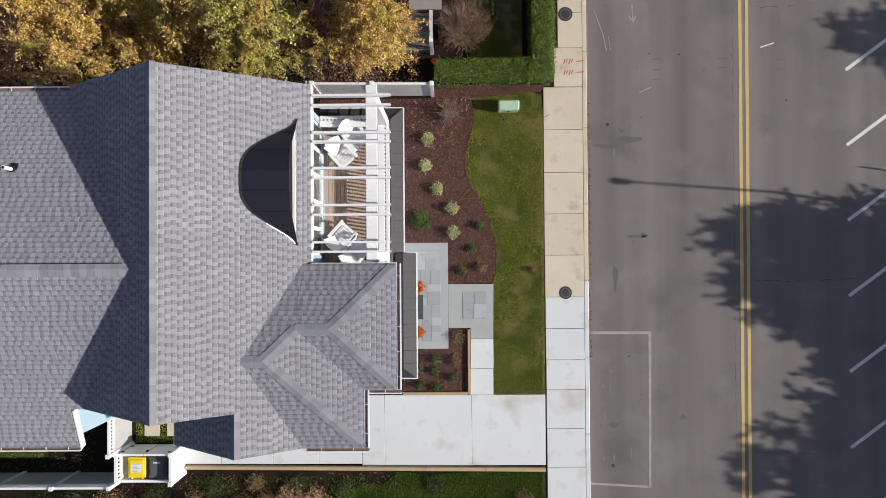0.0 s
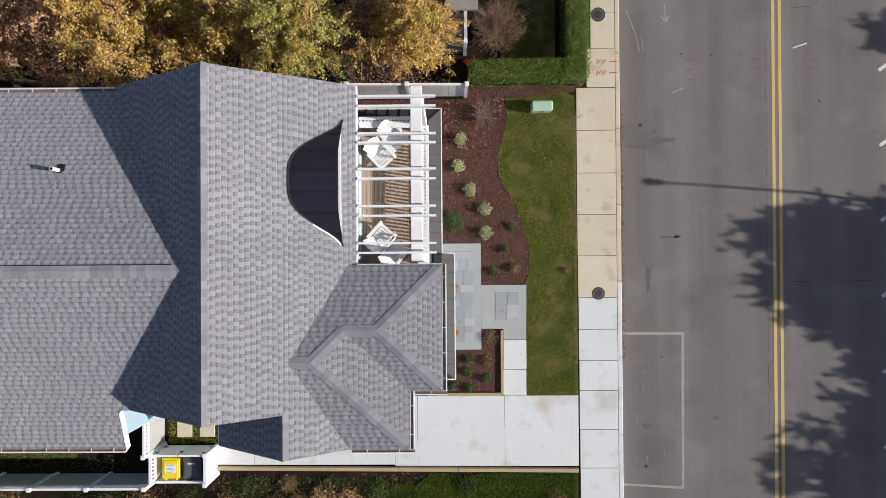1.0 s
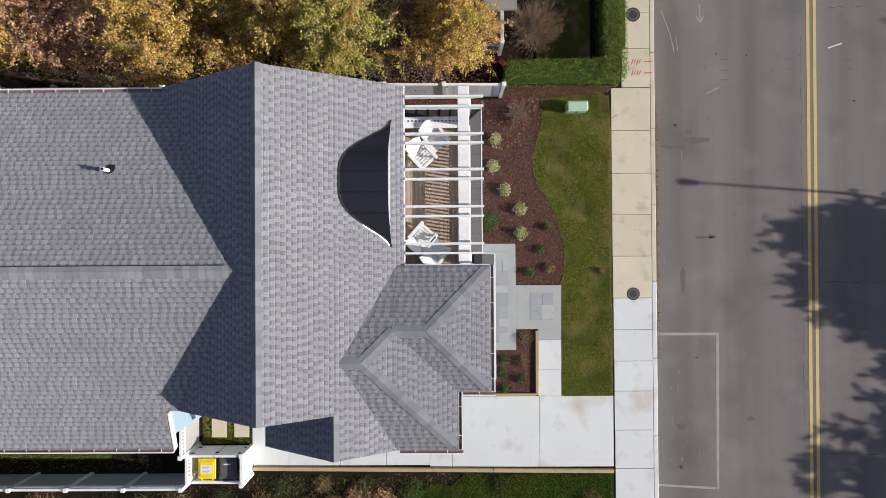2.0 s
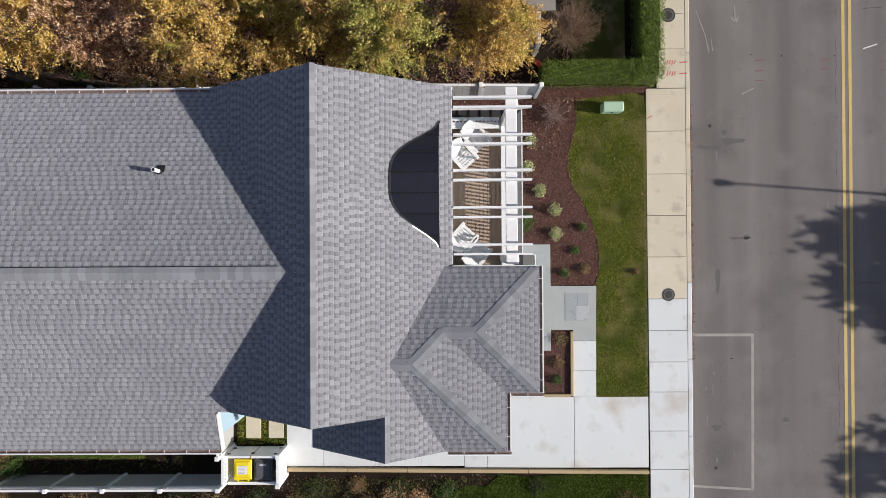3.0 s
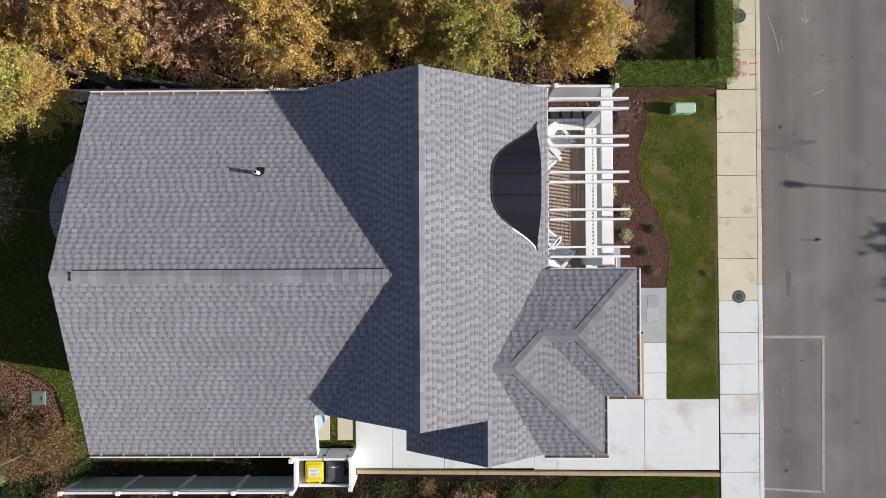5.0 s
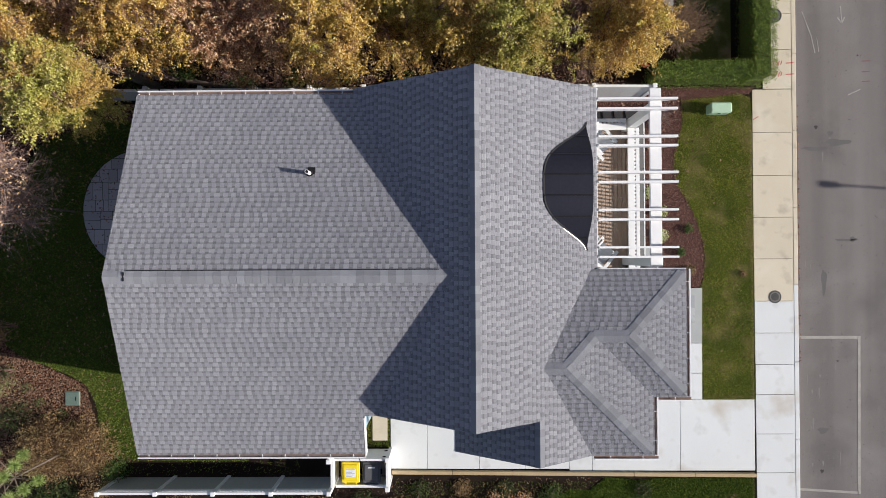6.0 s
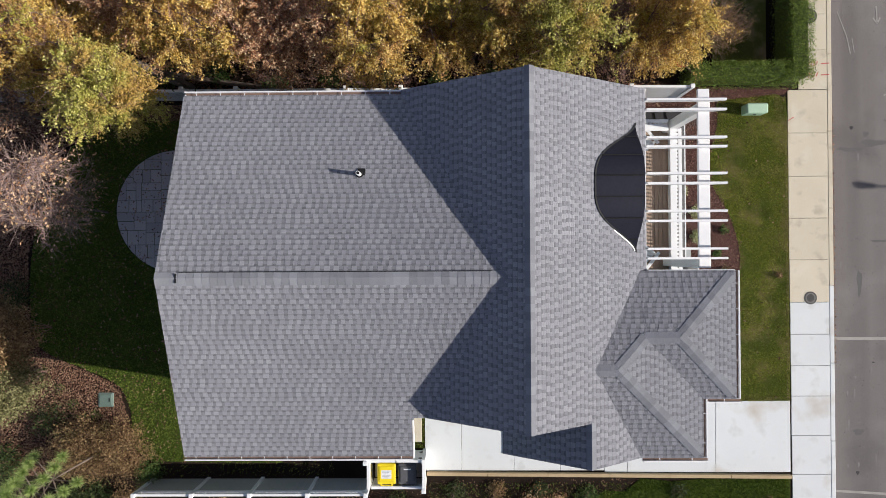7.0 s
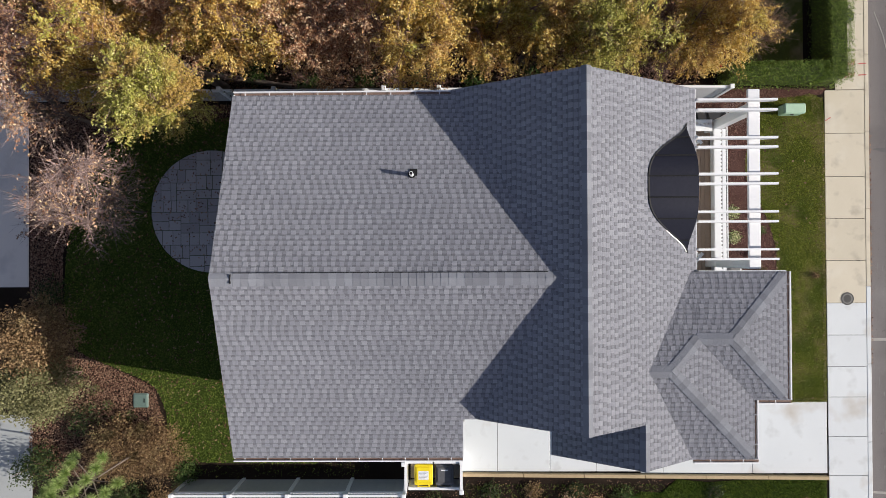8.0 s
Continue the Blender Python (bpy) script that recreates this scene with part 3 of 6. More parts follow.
stuff("dry_grass", blades(rng, np.concatenate([strew(rng, [(3.66, -5.44), (3.78, -5.44), (3.78, 5.5), (3.7, 5.5)], 1500), strew(rng, [(3.4, 0.6), (3.78, 0.2), (3.78, 2.6), (3.55, 2.2)], 700), strew(rng, [(3.3, 5.5), (3.7, 5.4), (3.72, 6.3), (3.3, 6.4)], 900), strew(rng, [(1.8, -5.45), (3.7, -5.45), (3.7, -5.3), (1.8, -5.36)], 900)]), 0.018, 0.05), 3, M_STRAW, "dry straw-coloured grass along the pavement edge", "grass")
back_points = strew(rng, lawn_back, 1250)
back_points = back_points[np.hypot(back_points[:, 0] + 20.02, back_points[:, 1] - 2.03) > 2.42]
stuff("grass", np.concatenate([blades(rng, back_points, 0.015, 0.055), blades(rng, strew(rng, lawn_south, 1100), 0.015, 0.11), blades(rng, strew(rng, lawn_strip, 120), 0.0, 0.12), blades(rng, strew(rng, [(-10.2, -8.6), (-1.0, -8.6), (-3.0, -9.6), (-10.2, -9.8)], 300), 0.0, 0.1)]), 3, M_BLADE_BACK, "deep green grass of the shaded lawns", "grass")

# ---- mulch beds ----
bed_front = [(-1.7, 0.5), (0.02, 0.5), (0.02, -1.08), (1.7, -1.08), (1.9, -0.5), (1.92, 0.5), (1.5, 1.84), (0.9, 2.95), (0.78, 3.96), (1.1, 5.3), (1.05, 6.15), (3.7, 6.45), (3.9, 6.7), (-0.6, 6.75), (-0.6, 6.2), (-5.0, 6.2), (-5.0, 4.2), (-1.7, 4.2)]
bed_door = [(-1.8, -3.62), (0.0, -3.62), (0.0, -2.84), (0.76, -2.84), (0.76, -5.32), (-1.8, -5.32)]
bed_back = [(-27.2, 6.2), (-15.0, 6.2), (-15.0, 5.6), (-22.0, 5.5), (-24.4, 4.6), (-25.9, 0.4), (-25.9, -2.0), (-25.4, -3.4), (-22.3, -4.8), (-21.7, -7.2), (-21.0, -8.3), (-27.2, -8.3)]
for outline, label in ((bed_front, "dark brown bark mulch bed before the porch"), (bed_door, "dark brown mulch bed beside the entry path")):
    solid("mulch_bed", prism(outline, -0.06, 0.012), M_MULCH, label, "flower bed", kind="structure")
stuff("mulch", np.concatenate([chips(rng, strew(rng, bed_front, 900), 0.015, 0.055, 0.02, 0.015, 0.16), chips(rng, strew(rng, bed_door, 900), 0.015, 0.055, 0.02, 0.015, 0.16)]), 4, M_CHIP, "loose dark reddish-brown bark chips", "mulch")
stuff("leaf_litter", np.concatenate([
    chips(rng, strew(rng, bed_back, 1000), 0.01, 0.048, 0.032, 0.03), chips(rng, strew(rng, lawn_back, 26), 0.08, 0.06, 0.04, 0.02),
    chips(rng, strew(rng, [(-1.4, 4.0), (0.2, 4.3), (1.0, 6.2), (-1.4, 6.3)], 45), 0.03, 0.065, 0.045, 0.03), chips(rng, strew(rng, bed_front, 2), 0.03, 0.05, 0.035, 0.02),
    chips(rng, strew(rng, lawn_front, 1.6), 0.06, 0.07, 0.05, 0.02), chips(rng, strew(rng, [(5.53, -4), (5.66, -4), (5.66, 6), (5.53, 6)], 380), ROAD_Z + 0.003, 0.05, 0.035, 0.02), chips(rng, strew(rng, [(x + dx, y) for dx in (-0.09, 0.05) for x, y in ([(1.05, 6.15), (1.11, 5.3), (0.77, 3.96), (0.89, 2.95), (1.49, 1.84), (1.91, 0.5), (1.91, -0.6), (1.75, -1.08)][::1 if dx < 0 else -1])], 160), 0.02, 0.05, 0.04, 0.03), chips(rng, strew(rng, [(-28, 6.5), (-1, 6.5), (-1, 12), (-28, 12)], 120), 0.01, 0.08, 0.055, 0.03),
    chips(rng, strew(rng, [(-10.2, -8.45), (-2, -8.45), (-3.4, -9.2), (-6, -10.4), (-6, -12), (-13, -12), (-13, -8.6), (-10.2, -8.6)], 60), 0.01, 0.04, 0.028, 0.03)]), 4, M_LITTER, "brown and tan fallen leaves lying about", "fallen leaves")

# ---- entry patio ----
patio = thing("entry_patio", "grey concrete patio with bluestone pavers inset", "patio", kind="structure")
part("border", box(-1.75, 0.01, -3.64, 0.52, -0.06, 0.055, bevel=0.01), M_CONC_GREY, patio)
part("border", prism([(0.02, -1.11), (1.79, -1.12), (1.77, -3.25), (0.88, -3.25), (0.88, -2.83), (0.02, -2.83)], -0.06, 0.05), M_CONC_GREY, patio)
part("bedding", box(-1.74, -0.27, -3.36, 0.22, 0.05, 0.058), M_STONE_WALL, patio)
part("bedding", box(0.555, 1.5, -2.47, -1.4, 0.045, 0.053), M_STONE_WALL, patio)
def paver_cells(rnd, x0, x1, y0, y1, out):
    w, h = x1 - x0, y1 - y0
    if w * h < 0.26 * rnd.uniform(0.6, 1.5) or (w < 0.5 and h < 0.62):
        out.append((x0, x1, y0, y1))
    elif w > h * rnd.uniform(0.8, 1.25):
        s = x0 + w * rnd.uniform(0.36, 0.64)
        paver_cells(rnd, x0, s, y0, y1, out)
        paver_cells(rnd, s, x1, y0, y1, out)
    else:
        s = y0 + h * rnd.uniform(0.36, 0.64)
        paver_cells(rnd, x0, x1, y0, s, out)
        paver_cells(rnd, x0, x1, s, y1, out)


entry_cells = []
paver_cells(random.Random(9), -1.74, -0.28, -3.35, 0.21, entry_cells)
paver_cells(random.Random(12), 0.565, 1.49, -2.46, -1.41, entry_cells)
for x0, x1, y0, y1 in entry_cells:
    z = 0.066 if x1 < 0 else 0.062
    part("paver", box(x0 + 0.006, x1 - 0.006, y0 + 0.006, y1 - 0.006, z - 0.014, z, bevel=0.004), M_BLUESTONE, patio)
walk_path = thing("garden_path", "two pale concrete slabs leading to the driveway", "path", kind="structure")
part("slab", box(0.88, 1.77, -4.42, -3.265, -0.06, 0.045, bevel=0.008), M_CONC_NEW, walk_path)
part("slab", box(0.87, 1.76, -5.44, -4.435, -0.06, 0.045, bevel=0.008), M_CONC_NEW, walk_path)


def timber_edge(a, b, w, h, label):
    t = thing("timber_edging", label, "edging", kind="structure")
    a, b = Vector(a), Vector(b)
    n = max(1, round((b - a).length / 2.4))
    for i in range(n):
        p, q = a.lerp(b, i / n), a.lerp(b, (i + 1) / n)
        d = (q - p).normalized() * 0.008
        part("timber", beam((p.x + d.x, p.y + d.y, h / 2 - 0.02), (q.x - d.x, q.y - d.y, h / 2 - 0.02), w, h, bevel=0.008), M_TIMBER, t)
    return t


timber_edge((-10.3, -8.2, 0), (3.76, -8.34, 0), 0.13, 0.22, "tan treated timber edging along the driveway")
timber_edge((0.81, -2.88, 0), (0.81, -5.4, 0), 0.1, 0.16, "tan treated timber edging of the mulch bed")
timber_edge((-1.8, -5.37, 0), (0.76, -5.37, 0), 0.1, 0.16, "tan treated timber edging of the mulch bed")

# ---- round back patio ----
rp = thing("round_patio", "round grey stone patio in the shade behind the house", "patio", kind="structure")
bm = rod((0, 0, -0.05), (0, 0, 0.012), 2.4, 2.4, 48)
bmesh.ops.translate(bm, verts=bm.verts, vec=(-20.02, 2.03, 0))
part("bedding", bm, M_JOINT, rp)


def clip_circle(poly, cx, cy, r):
    """Keep the part of a convex polygon in a circle, taken as a 40-gon."""
    for k in range(40):
        a = k * math.tau / 40
        n = (math.cos(a), math.sin(a))
        out = []
        for i in range(len(poly)):
            p, q = poly[i], poly[(i + 1) % len(poly)]
            dp = (p[0] - cx) * n[0] + (p[1] - cy) * n[1] - r
            dq = (q[0] - cx) * n[0] + (q[1] - cy) * n[1] - r
            if dp <= 0:
                out.append(p)
            if dp * dq < 0:
                s = dp / (dp - dq)
                out.append((p[0] + (q[0] - p[0]) * s, p[1] + (q[1] - p[1]) * s))
        poly = out
        if len(poly) < 3:
            return []
    return poly


cells = []
paver_cells(random.Random(6), -22.45, -17.6, -0.4, 4.45, cells)
for x0, x1, y0, y1 in cells:
    poly = clip_circle([(x0 + 0.009, y0 + 0.009), (x1 - 0.009, y0 + 0.009), (x1 - 0.009, y1 - 0.009), (x0 + 0.009, y1 - 0.009)], -20.02, 2.03, 2.38)
    if len(poly) >= 3:
        part("paver", prism(poly, -0.02, 0.026), M_FLAGSTONE, rp)

# ---- alley behind ----
solid("alley", box(-40, -27.25, -0.9, 30, -0.1, 0.02), M_CONC_SHADE, "grey concrete alley behind the back yard", "alley", kind="structure")
solid("alley", box(-40, -27.1, -30, -5.9, -0.1, 0.022), M_CONC_GREY, "pale concrete pad behind the back yard", "alley", kind="structure")


# ---- the house ----
RIDGE_X, RIDGE_Z, PITCH, PITCH_BACK = -7.4, 9.05, 0.634, 0.65
WEST_Z, WEST_Y, WEST_P = 8.7, -0.285, 0.352
WING_Z, WING_P = 6.95, 0.357


def z_east(x, y):
    return RIDGE_Z - PITCH * (x - RIDGE_X)


def z_dark(x, y):
    return RIDGE_Z + PITCH_BACK * (x - RIDGE_X)


def z_bump(x, y):
    return z_east(-5.68, 0) + PITCH * (x + 5.68)


def z_wn(x, y):
    return WEST_Z - WEST_P * (y - WEST_Y)


def z_ws(x, y):
    return WEST_Z + WEST_P * (y - WEST_Y)


def z_an(x, y):
    return WING_Z + WING_P * (-0.2 - y)


def z_as(x, y):
    return WING_Z + WING_P * (y + 3.75)


def z_ae(x, y):
    return WING_Z + WING_P * (-1.445 - x)


def z_be(x, y):
    return WING_Z + WING_P * (-2.365 - x)


def z_bs(x, y):
    return WING_Z + WING_P * (y + 5.38)


house = thing("house", "white two-storey house with grey asphalt shingle roof", "house")
PEAK, JOIN, APEX, MEET = (-3.22, -1.975), (-4.14, -1.975), (-4.955, -2.79), (-5.546, -2.79)
TIP, VALLEY_N, VALLEY_S, RAKE_S = (-7.938, WEST_Y), (-10.677, 4.77), (-10.037, -4.16), -5.376
# plan outlines of the roof planes: convex pieces, height, uphill direction
SLOPES = [
    ([[(-7.4, -4.16), (-5.68, -4.16), (-5.68, 4.9), (-7.4, 4.9)], [(-5.68, -2.79), MEET, (-4.088, -0.2), (-4.088, 4.9), (-5.68, 4.9)], [(-4.088, -0.2), (-3.88, -0.2), (-3.88, 4.9), (-4.088, 4.9)],
      [(-5.68, RAKE_S), (-4.088, RAKE_S), MEET, (-5.68, -2.79)]], z_east, (-1, 0)),
    ([[(-7.4, WEST_Y), (-7.4, 4.9), (-10.76, 4.9), (-7.98, WEST_Y)], [(-10.08, -4.16), (-7.4, -4.16), (-7.4, WEST_Y), (-7.98, WEST_Y)]], z_dark, (1, 0)),
    ([[(-7.89, RAKE_S), (-5.68, RAKE_S), (-5.68, -3.9), (-7.89, -3.9)]], z_bump, (1, 0)),
    ([[(-16.8, WEST_Y), TIP, VALLEY_N, (-16.8, 4.77)]], z_wn, (0, -1)),
    ([[(-16.8, -5.325), (-10.42, -5.325), (-10.42, WEST_Y), (-16.8, WEST_Y)], [(-10.42, -4.16), VALLEY_S, TIP, (-10.42, WEST_Y)]], z_ws, (0, 1)),
    ([[(-4.088, -0.2), JOIN, PEAK, (-1.445, -0.2)], [(-4.088, -0.2), MEET, APEX, JOIN]], z_an, (0, -1)),
    ([[(-1.445, -3.75), (-1.445, -0.2), PEAK]], z_ae, (-1, 0)),
    ([[(-2.365, -3.75), (-1.445, -3.75), PEAK, JOIN]], z_as, (0, 1)),
    ([[(-2.365, -5.38), (-2.365, -3.75), JOIN, APEX]], z_be, (-1, 0)),
    ([[(-4.088, -5.38), (-2.365, -5.38), APEX, MEET]], z_bs, (0, 1)),
]


def ccw(poly):
    area = sum(p[0] * q[1] - q[0] * p[1] for p, q in zip(poly, poly[1:] + poly[:1]))
    return poly if area > 0 else poly[::-1]


def clip(poly, window):
    """Part of a convex polygon within a convex counter-clockwise window."""
    for (ax, ay), (bx, by) in zip(window, window[1:] + window[:1]):
        out = []
        for (px, py), (qx, qy) in zip(poly, poly[1:] + poly[:1]):
            dp = (bx - ax) * (py - ay) - (by - ay) * (px - ax)
            dq = (bx - ax) * (qy - ay) - (by - ay) * (qx - ax)
            if dp >= 0:
                out.append((px, py))
            if dp * dq < 0:
                s = dp / (dp - dq)
                out.append((px + (qx - px) * s, py + (qy - py) * s))
        poly = out
        if len(poly) < 3:
            return []
    return poly


def roof_slab(pieces, height):
    bm = bmesh.new()
    for poly in pieces:
        poly = ccw(poly)
        top = [bm.verts.new((x, y, height(x, y) - 0.004)) for x, y in poly]
        low = [bm.verts.new((x, y, height(x, y) - 0.16)) for x, y in poly]
        bm.faces.new(top)
        bm.faces.new(low[::-1])
        for i in range(len(poly)):
            j = (i + 1) % len(poly)
            bm.faces.new((low[i], low[j], top[j], top[i]))
    return bm


EXPOSURE = 0.143
NEAR_TABS = []


def shingle_rows(pieces, height, uphill, near_box=None):
    """Overlapping courses: each a thin wedge per tab, thicker tabs laid on at random. Returns the mesh of the joined tabs."""
    ux, uy = uphill
    along = (-uy, ux)
    grade = height(ux, uy) - height(0, 0)
    step = EXPOSURE / math.sqrt(1 + grade * grade)
    verts, faces, tones = [], [], []
    for poly in pieces:
        poly = ccw(poly)
        us = [p[0] * ux + p[1] * uy for p in poly]
        vs = [p[0] * along[0] + p[1] * along[1] for p in poly]
        k = math.floor(min(us) / step)
        while k * step < max(us):
            u0, u1 = k * step, (k + 1) * step
            seed = random.Random(k * 7919 + int(grade * 1000))
            v = math.floor(min(vs)) - 1.0 + 0.105 * (k % 2) + seed.uniform(0, 0.12)
            raised = True
            while v < max(vs):
                w = seed.uniform(0.1, 0.155) if raised else seed.uniform(0.075, 0.115)
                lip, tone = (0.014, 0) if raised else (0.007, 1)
                raised = not raised
                q = [(u0, v), (u1 + 0.01, v), (u1 + 0.01, v + w - 0.004), (u0, v + w - 0.004)]
                v += w
                if v < min(vs):
                    continue
                cell = clip(ccw([(u * ux + t * along[0], u * uy + t * along[1]) for u, t in q]), poly)
                if len(cell) < 3:
                    continue
                pts = []
                for x, y in cell:
                    u = x * ux + y * uy
                    s = (u1 - u) / step
                    pts.append((x, y, height(x, y) + 0.002 + lip * max(0.15, s)))
                low = []
                for x, y in cell:
                    ahead = 0.012 if x * ux + y * uy < u0 + 1e-4 else 0.0
                    low.append((x - ux * ahead, y - uy * ahead, height(x - ux * ahead, y - uy * ahead) - 0.002))
                n, b = len(cell), len(verts)
                sides = [(b + i, b + (i + 1) % n, b + n + (i + 1) % n, b + n + i) for i in range(n)]
                if near_box and near_box[0] < cell[0][0] < near_box[1] and near_box[2] < cell[0][1] < near_box[3] and len(NEAR_TABS) < 300:
                    if tone == 0:
                        NEAR_TABS.append((low + pts, [tuple(i - b for i in f) for f in sides] + [tuple(range(n, 2 * n))]))
                        continue
                verts += low + pts
                faces += sides + [tuple(range(b + n, b + 2 * n))]
                tones += [tone] * (n + 1)
                # tab tops darkened like shade under the course above; lower edges stay bright
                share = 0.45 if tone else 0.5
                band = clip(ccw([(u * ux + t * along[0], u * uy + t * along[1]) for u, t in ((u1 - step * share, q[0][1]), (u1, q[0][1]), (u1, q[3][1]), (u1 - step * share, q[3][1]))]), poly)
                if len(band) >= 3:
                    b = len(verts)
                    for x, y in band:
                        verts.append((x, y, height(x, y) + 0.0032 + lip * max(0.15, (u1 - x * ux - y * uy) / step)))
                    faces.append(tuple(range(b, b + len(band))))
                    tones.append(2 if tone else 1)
            k += 1
    me = bpy.data.meshes.new("shingles")
    me.from_pydata(verts, [], faces)
    for m in (M_SHINGLE, M_SHINGLE_LOW, M_SHADOW_BAND):
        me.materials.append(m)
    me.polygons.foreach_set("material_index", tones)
    me.update()
    return me


roof_parts = []
for pieces, height, uphill in SLOPES:
    slab = part("roof", roof_slab(pieces, height), M_FELT, house, "grey shingled roof slope")
    roof_parts.append((slab, pieces, height, uphill))


def cap_run(a, za, b, zb, width=0.15, pitch_drop=0.05, far=1.0):
    """Ridge or hip: folded cap shingles, one after the other."""
    a3, b3 = Vector((*a, za)), Vector((*b, zb))
    d = b3 - a3
    n = max(1, int(d.length / 0.2))
    side = Vector((-d.y, d.x, 0)).normalized() * width
    verts, faces = [], []
    for i in range(n):
        p, q = a3 + d * (i / n), a3 + d * ((i + 1.12) / n)
        lift0, lift1 = Vector((0, 0, 0.027)), Vector((0, 0, 0.02))
        drop = Vector((0, 0, pitch_drop))
        ring0 = [p - side - drop + lift0, p + lift0, p + side * far - drop * far + lift0]
        ring1 = [q - side - drop + lift1, q + lift1, q + side * far - drop * far + lift1]
        base = len(verts)
        verts += ring0 + ring1 + [v - Vector((0, 0, 0.03)) for v in ring0]
        faces += [(base, base + 3, base + 4, base + 1), (base + 1, base + 4, base + 5, base + 2), (base, base + 1, base + 7, base + 6), (base + 1, base + 2, base + 8, base + 7)]
    me = bpy.data.meshes.new("ridge_cap")
    me.from_pydata([tuple(v) for v in verts], [], faces)
    me.update()
    return part("ridge_cap", me, M_CAP, house, "row of overlapping ridge cap shingles", "stuff")


cap_run((-16.8, WEST_Y), WEST_Z, (-7.97, WEST_Y), WEST_Z, 0.19, 0.067, 0.75)
part("vent_edge", beam((-16.2, WEST_Y + 0.15, z_wn(0, WEST_Y + 0.15) + 0.025), (-8.3, WEST_Y + 0.15, z_wn(0, WEST_Y + 0.15) + 0.025), 0.016, 0.022), M_BLACK, house, "thin dark edge of the ridge vent")
cap_run((RIDGE_X, -4.16), RIDGE_Z, (RIDGE_X, 4.9), RIDGE_Z, 0.12, 0.077)
cap_run((-5.68, RAKE_S), z_east(-5.68, 0), (-5.68, -4.16), z_east(-5.68, 0), 0.13, 0.083)
cap_run((-1.56, -0.315), WING_Z + 0.041, PEAK, z_ae(*PEAK), 0.16, 0.038)
cap_run((-1.57, -3.625), WING_Z + 0.045, PEAK, z_ae(*PEAK), 0.16, 0.038)
cap_run((-2.49, -5.255), WING_Z + 0.045, APEX, z_be(*APEX), 0.16, 0.038)
cap_run(APEX, z_be(*APEX), JOIN, z_be(*JOIN), 0.16, 0.038)
cap_run(PEAK, z_ae(*PEAK), JOIN, z_be(*JOIN), 0.16, 0.055)
cap_run(APEX, z_be(*APEX), MEET, z_an(*MEET), 0.16, 0.055)


def wall_run(a, b, z0, z1, openings=(), thick=0.18):
    """A wall from a to b in plan with real openings (s0, s1, h0, h1) along its length."""
    a, b = Vector((*a, 0)), Vector((*b, 0))
    d = (b - a)
    length = d.length
    d.normalize()
    bm = bmesh.new()

    def piece(s0, s1, h0, h1):
        if s1 - s0 > 1e-3 and h1 - h0 > 1e-3:
            p, q = a + d * s0, a + d * s1
            beam((p.x, p.y, (h0 + h1) / 2), (q.x, q.y, (h0 + h1) / 2), thick, h1 - h0, bm)

    s = 0.0
    for s0, s1, h0, h1 in sorted(openings):
        piece(s, s0, z0, z1)
        piece(s0, s1, z0, h0)
        piece(s0, s1, h1, z1)
        s = s1
    piece(s, length, z0, z1)
    return bm


WALLS = [
    ((-16.4, -5.0), (-10.65, -5.0), 6.8), ((-10.65, -4.95), (-10.65, -3.85), 6.8), ((-10.65, -3.85), (-7.1, -3.85), 6.8), ((-7.1, -3.85), (-7.1, -5.0), 6.8), ((-7.1, -5.0), (-3.0, -5.0), 6.8),
    ((-3.0, -5.0), (-3.0, -3.4), 6.8), ((-3.0, -3.4), (-1.85, -3.4), 6.8), ((-1.85, -3.4), (-1.85, -0.5), 6.8), ((-1.85, -0.5), (-4.3, -0.5), 6.8),
    ((-4.3, 4.55), (-16.4, 4.55), 6.75), ((-16.4, 4.55), (-16.4, -5.0), 6.75),
]
for a, b, top in WALLS:
    opening = [(0.95, 2.0, 0.1, 2.2)] if a == (-1.85, -3.4) else []
    part("wall", wall_run(a, b, -0.05, top, opening), M_SIDING, house)
# wall of the balcony with three glazed doors, and the wall below
part("wall", wall_run((-4.25, -0.5), (-4.25, 4.55), 3.2, 6.7, [(0.55, 4.85, 3.5, 5.95)]), M_SIDING, house)
part("wall", wall_run((-1.9, -0.45), (-1.9, 4.3), -0.05, 3.3, [(1.2, 3.2, 0.9, 2.5)]), M_SIDING, house)
part("wall", wall_run((-4.25, 4.3), (-1.9, 4.3), -0.05, 3.3), M_SIDING, house)
# gable ends under the rakes
for tri in ([(-10.3, 6.9), (-7.4, 8.83), (-4.3, 6.85)], ):
    for y in (-3.85, 4.55):
        bm = bmesh.new()
        f0 = [bm.verts.new((x, y - 0.09, z)) for x, z in tri]
        f1 = [bm.verts.new((x, y + 0.09, z)) for x, z in tri]
        bm.faces.new(f0), bm.faces.new(f1[::-1])
        for i in range(3):
            bm.faces.new((f0[i], f1[i], f1[(i + 1) % 3], f0[(i + 1) % 3]))
        bmesh.ops.recalc_face_normals(bm, faces=bm.faces)
        part("gable_wall", bm, M_SIDING, house)
for tri, x in (([(-5.0, 6.75), (-0.285, 8.46), (4.55, 6.75)], -16.4),):
    bm = bmesh.new()
    f0 = [bm.verts.new((x - 0.09, y, z)) for y, z in tri]
    f1 = [bm.verts.new((x + 0.09, y, z)) for y, z in tri]
    bm.faces.new(f0), bm.faces.new(f1[::-1])
    for i in range(3):
        bm.faces.new((f0[i], f1[i], f1[(i + 1) % 3], f0[(i + 1) % 3]))
    bmesh.ops.recalc_face_normals(bm, faces=bm.faces)
    part("gable_wall", bm, M_SIDING, house)
bm = bmesh.new()
tri = [(-7.1, 6.8), (-5.68, 7.72), (-4.2, 6.78)]
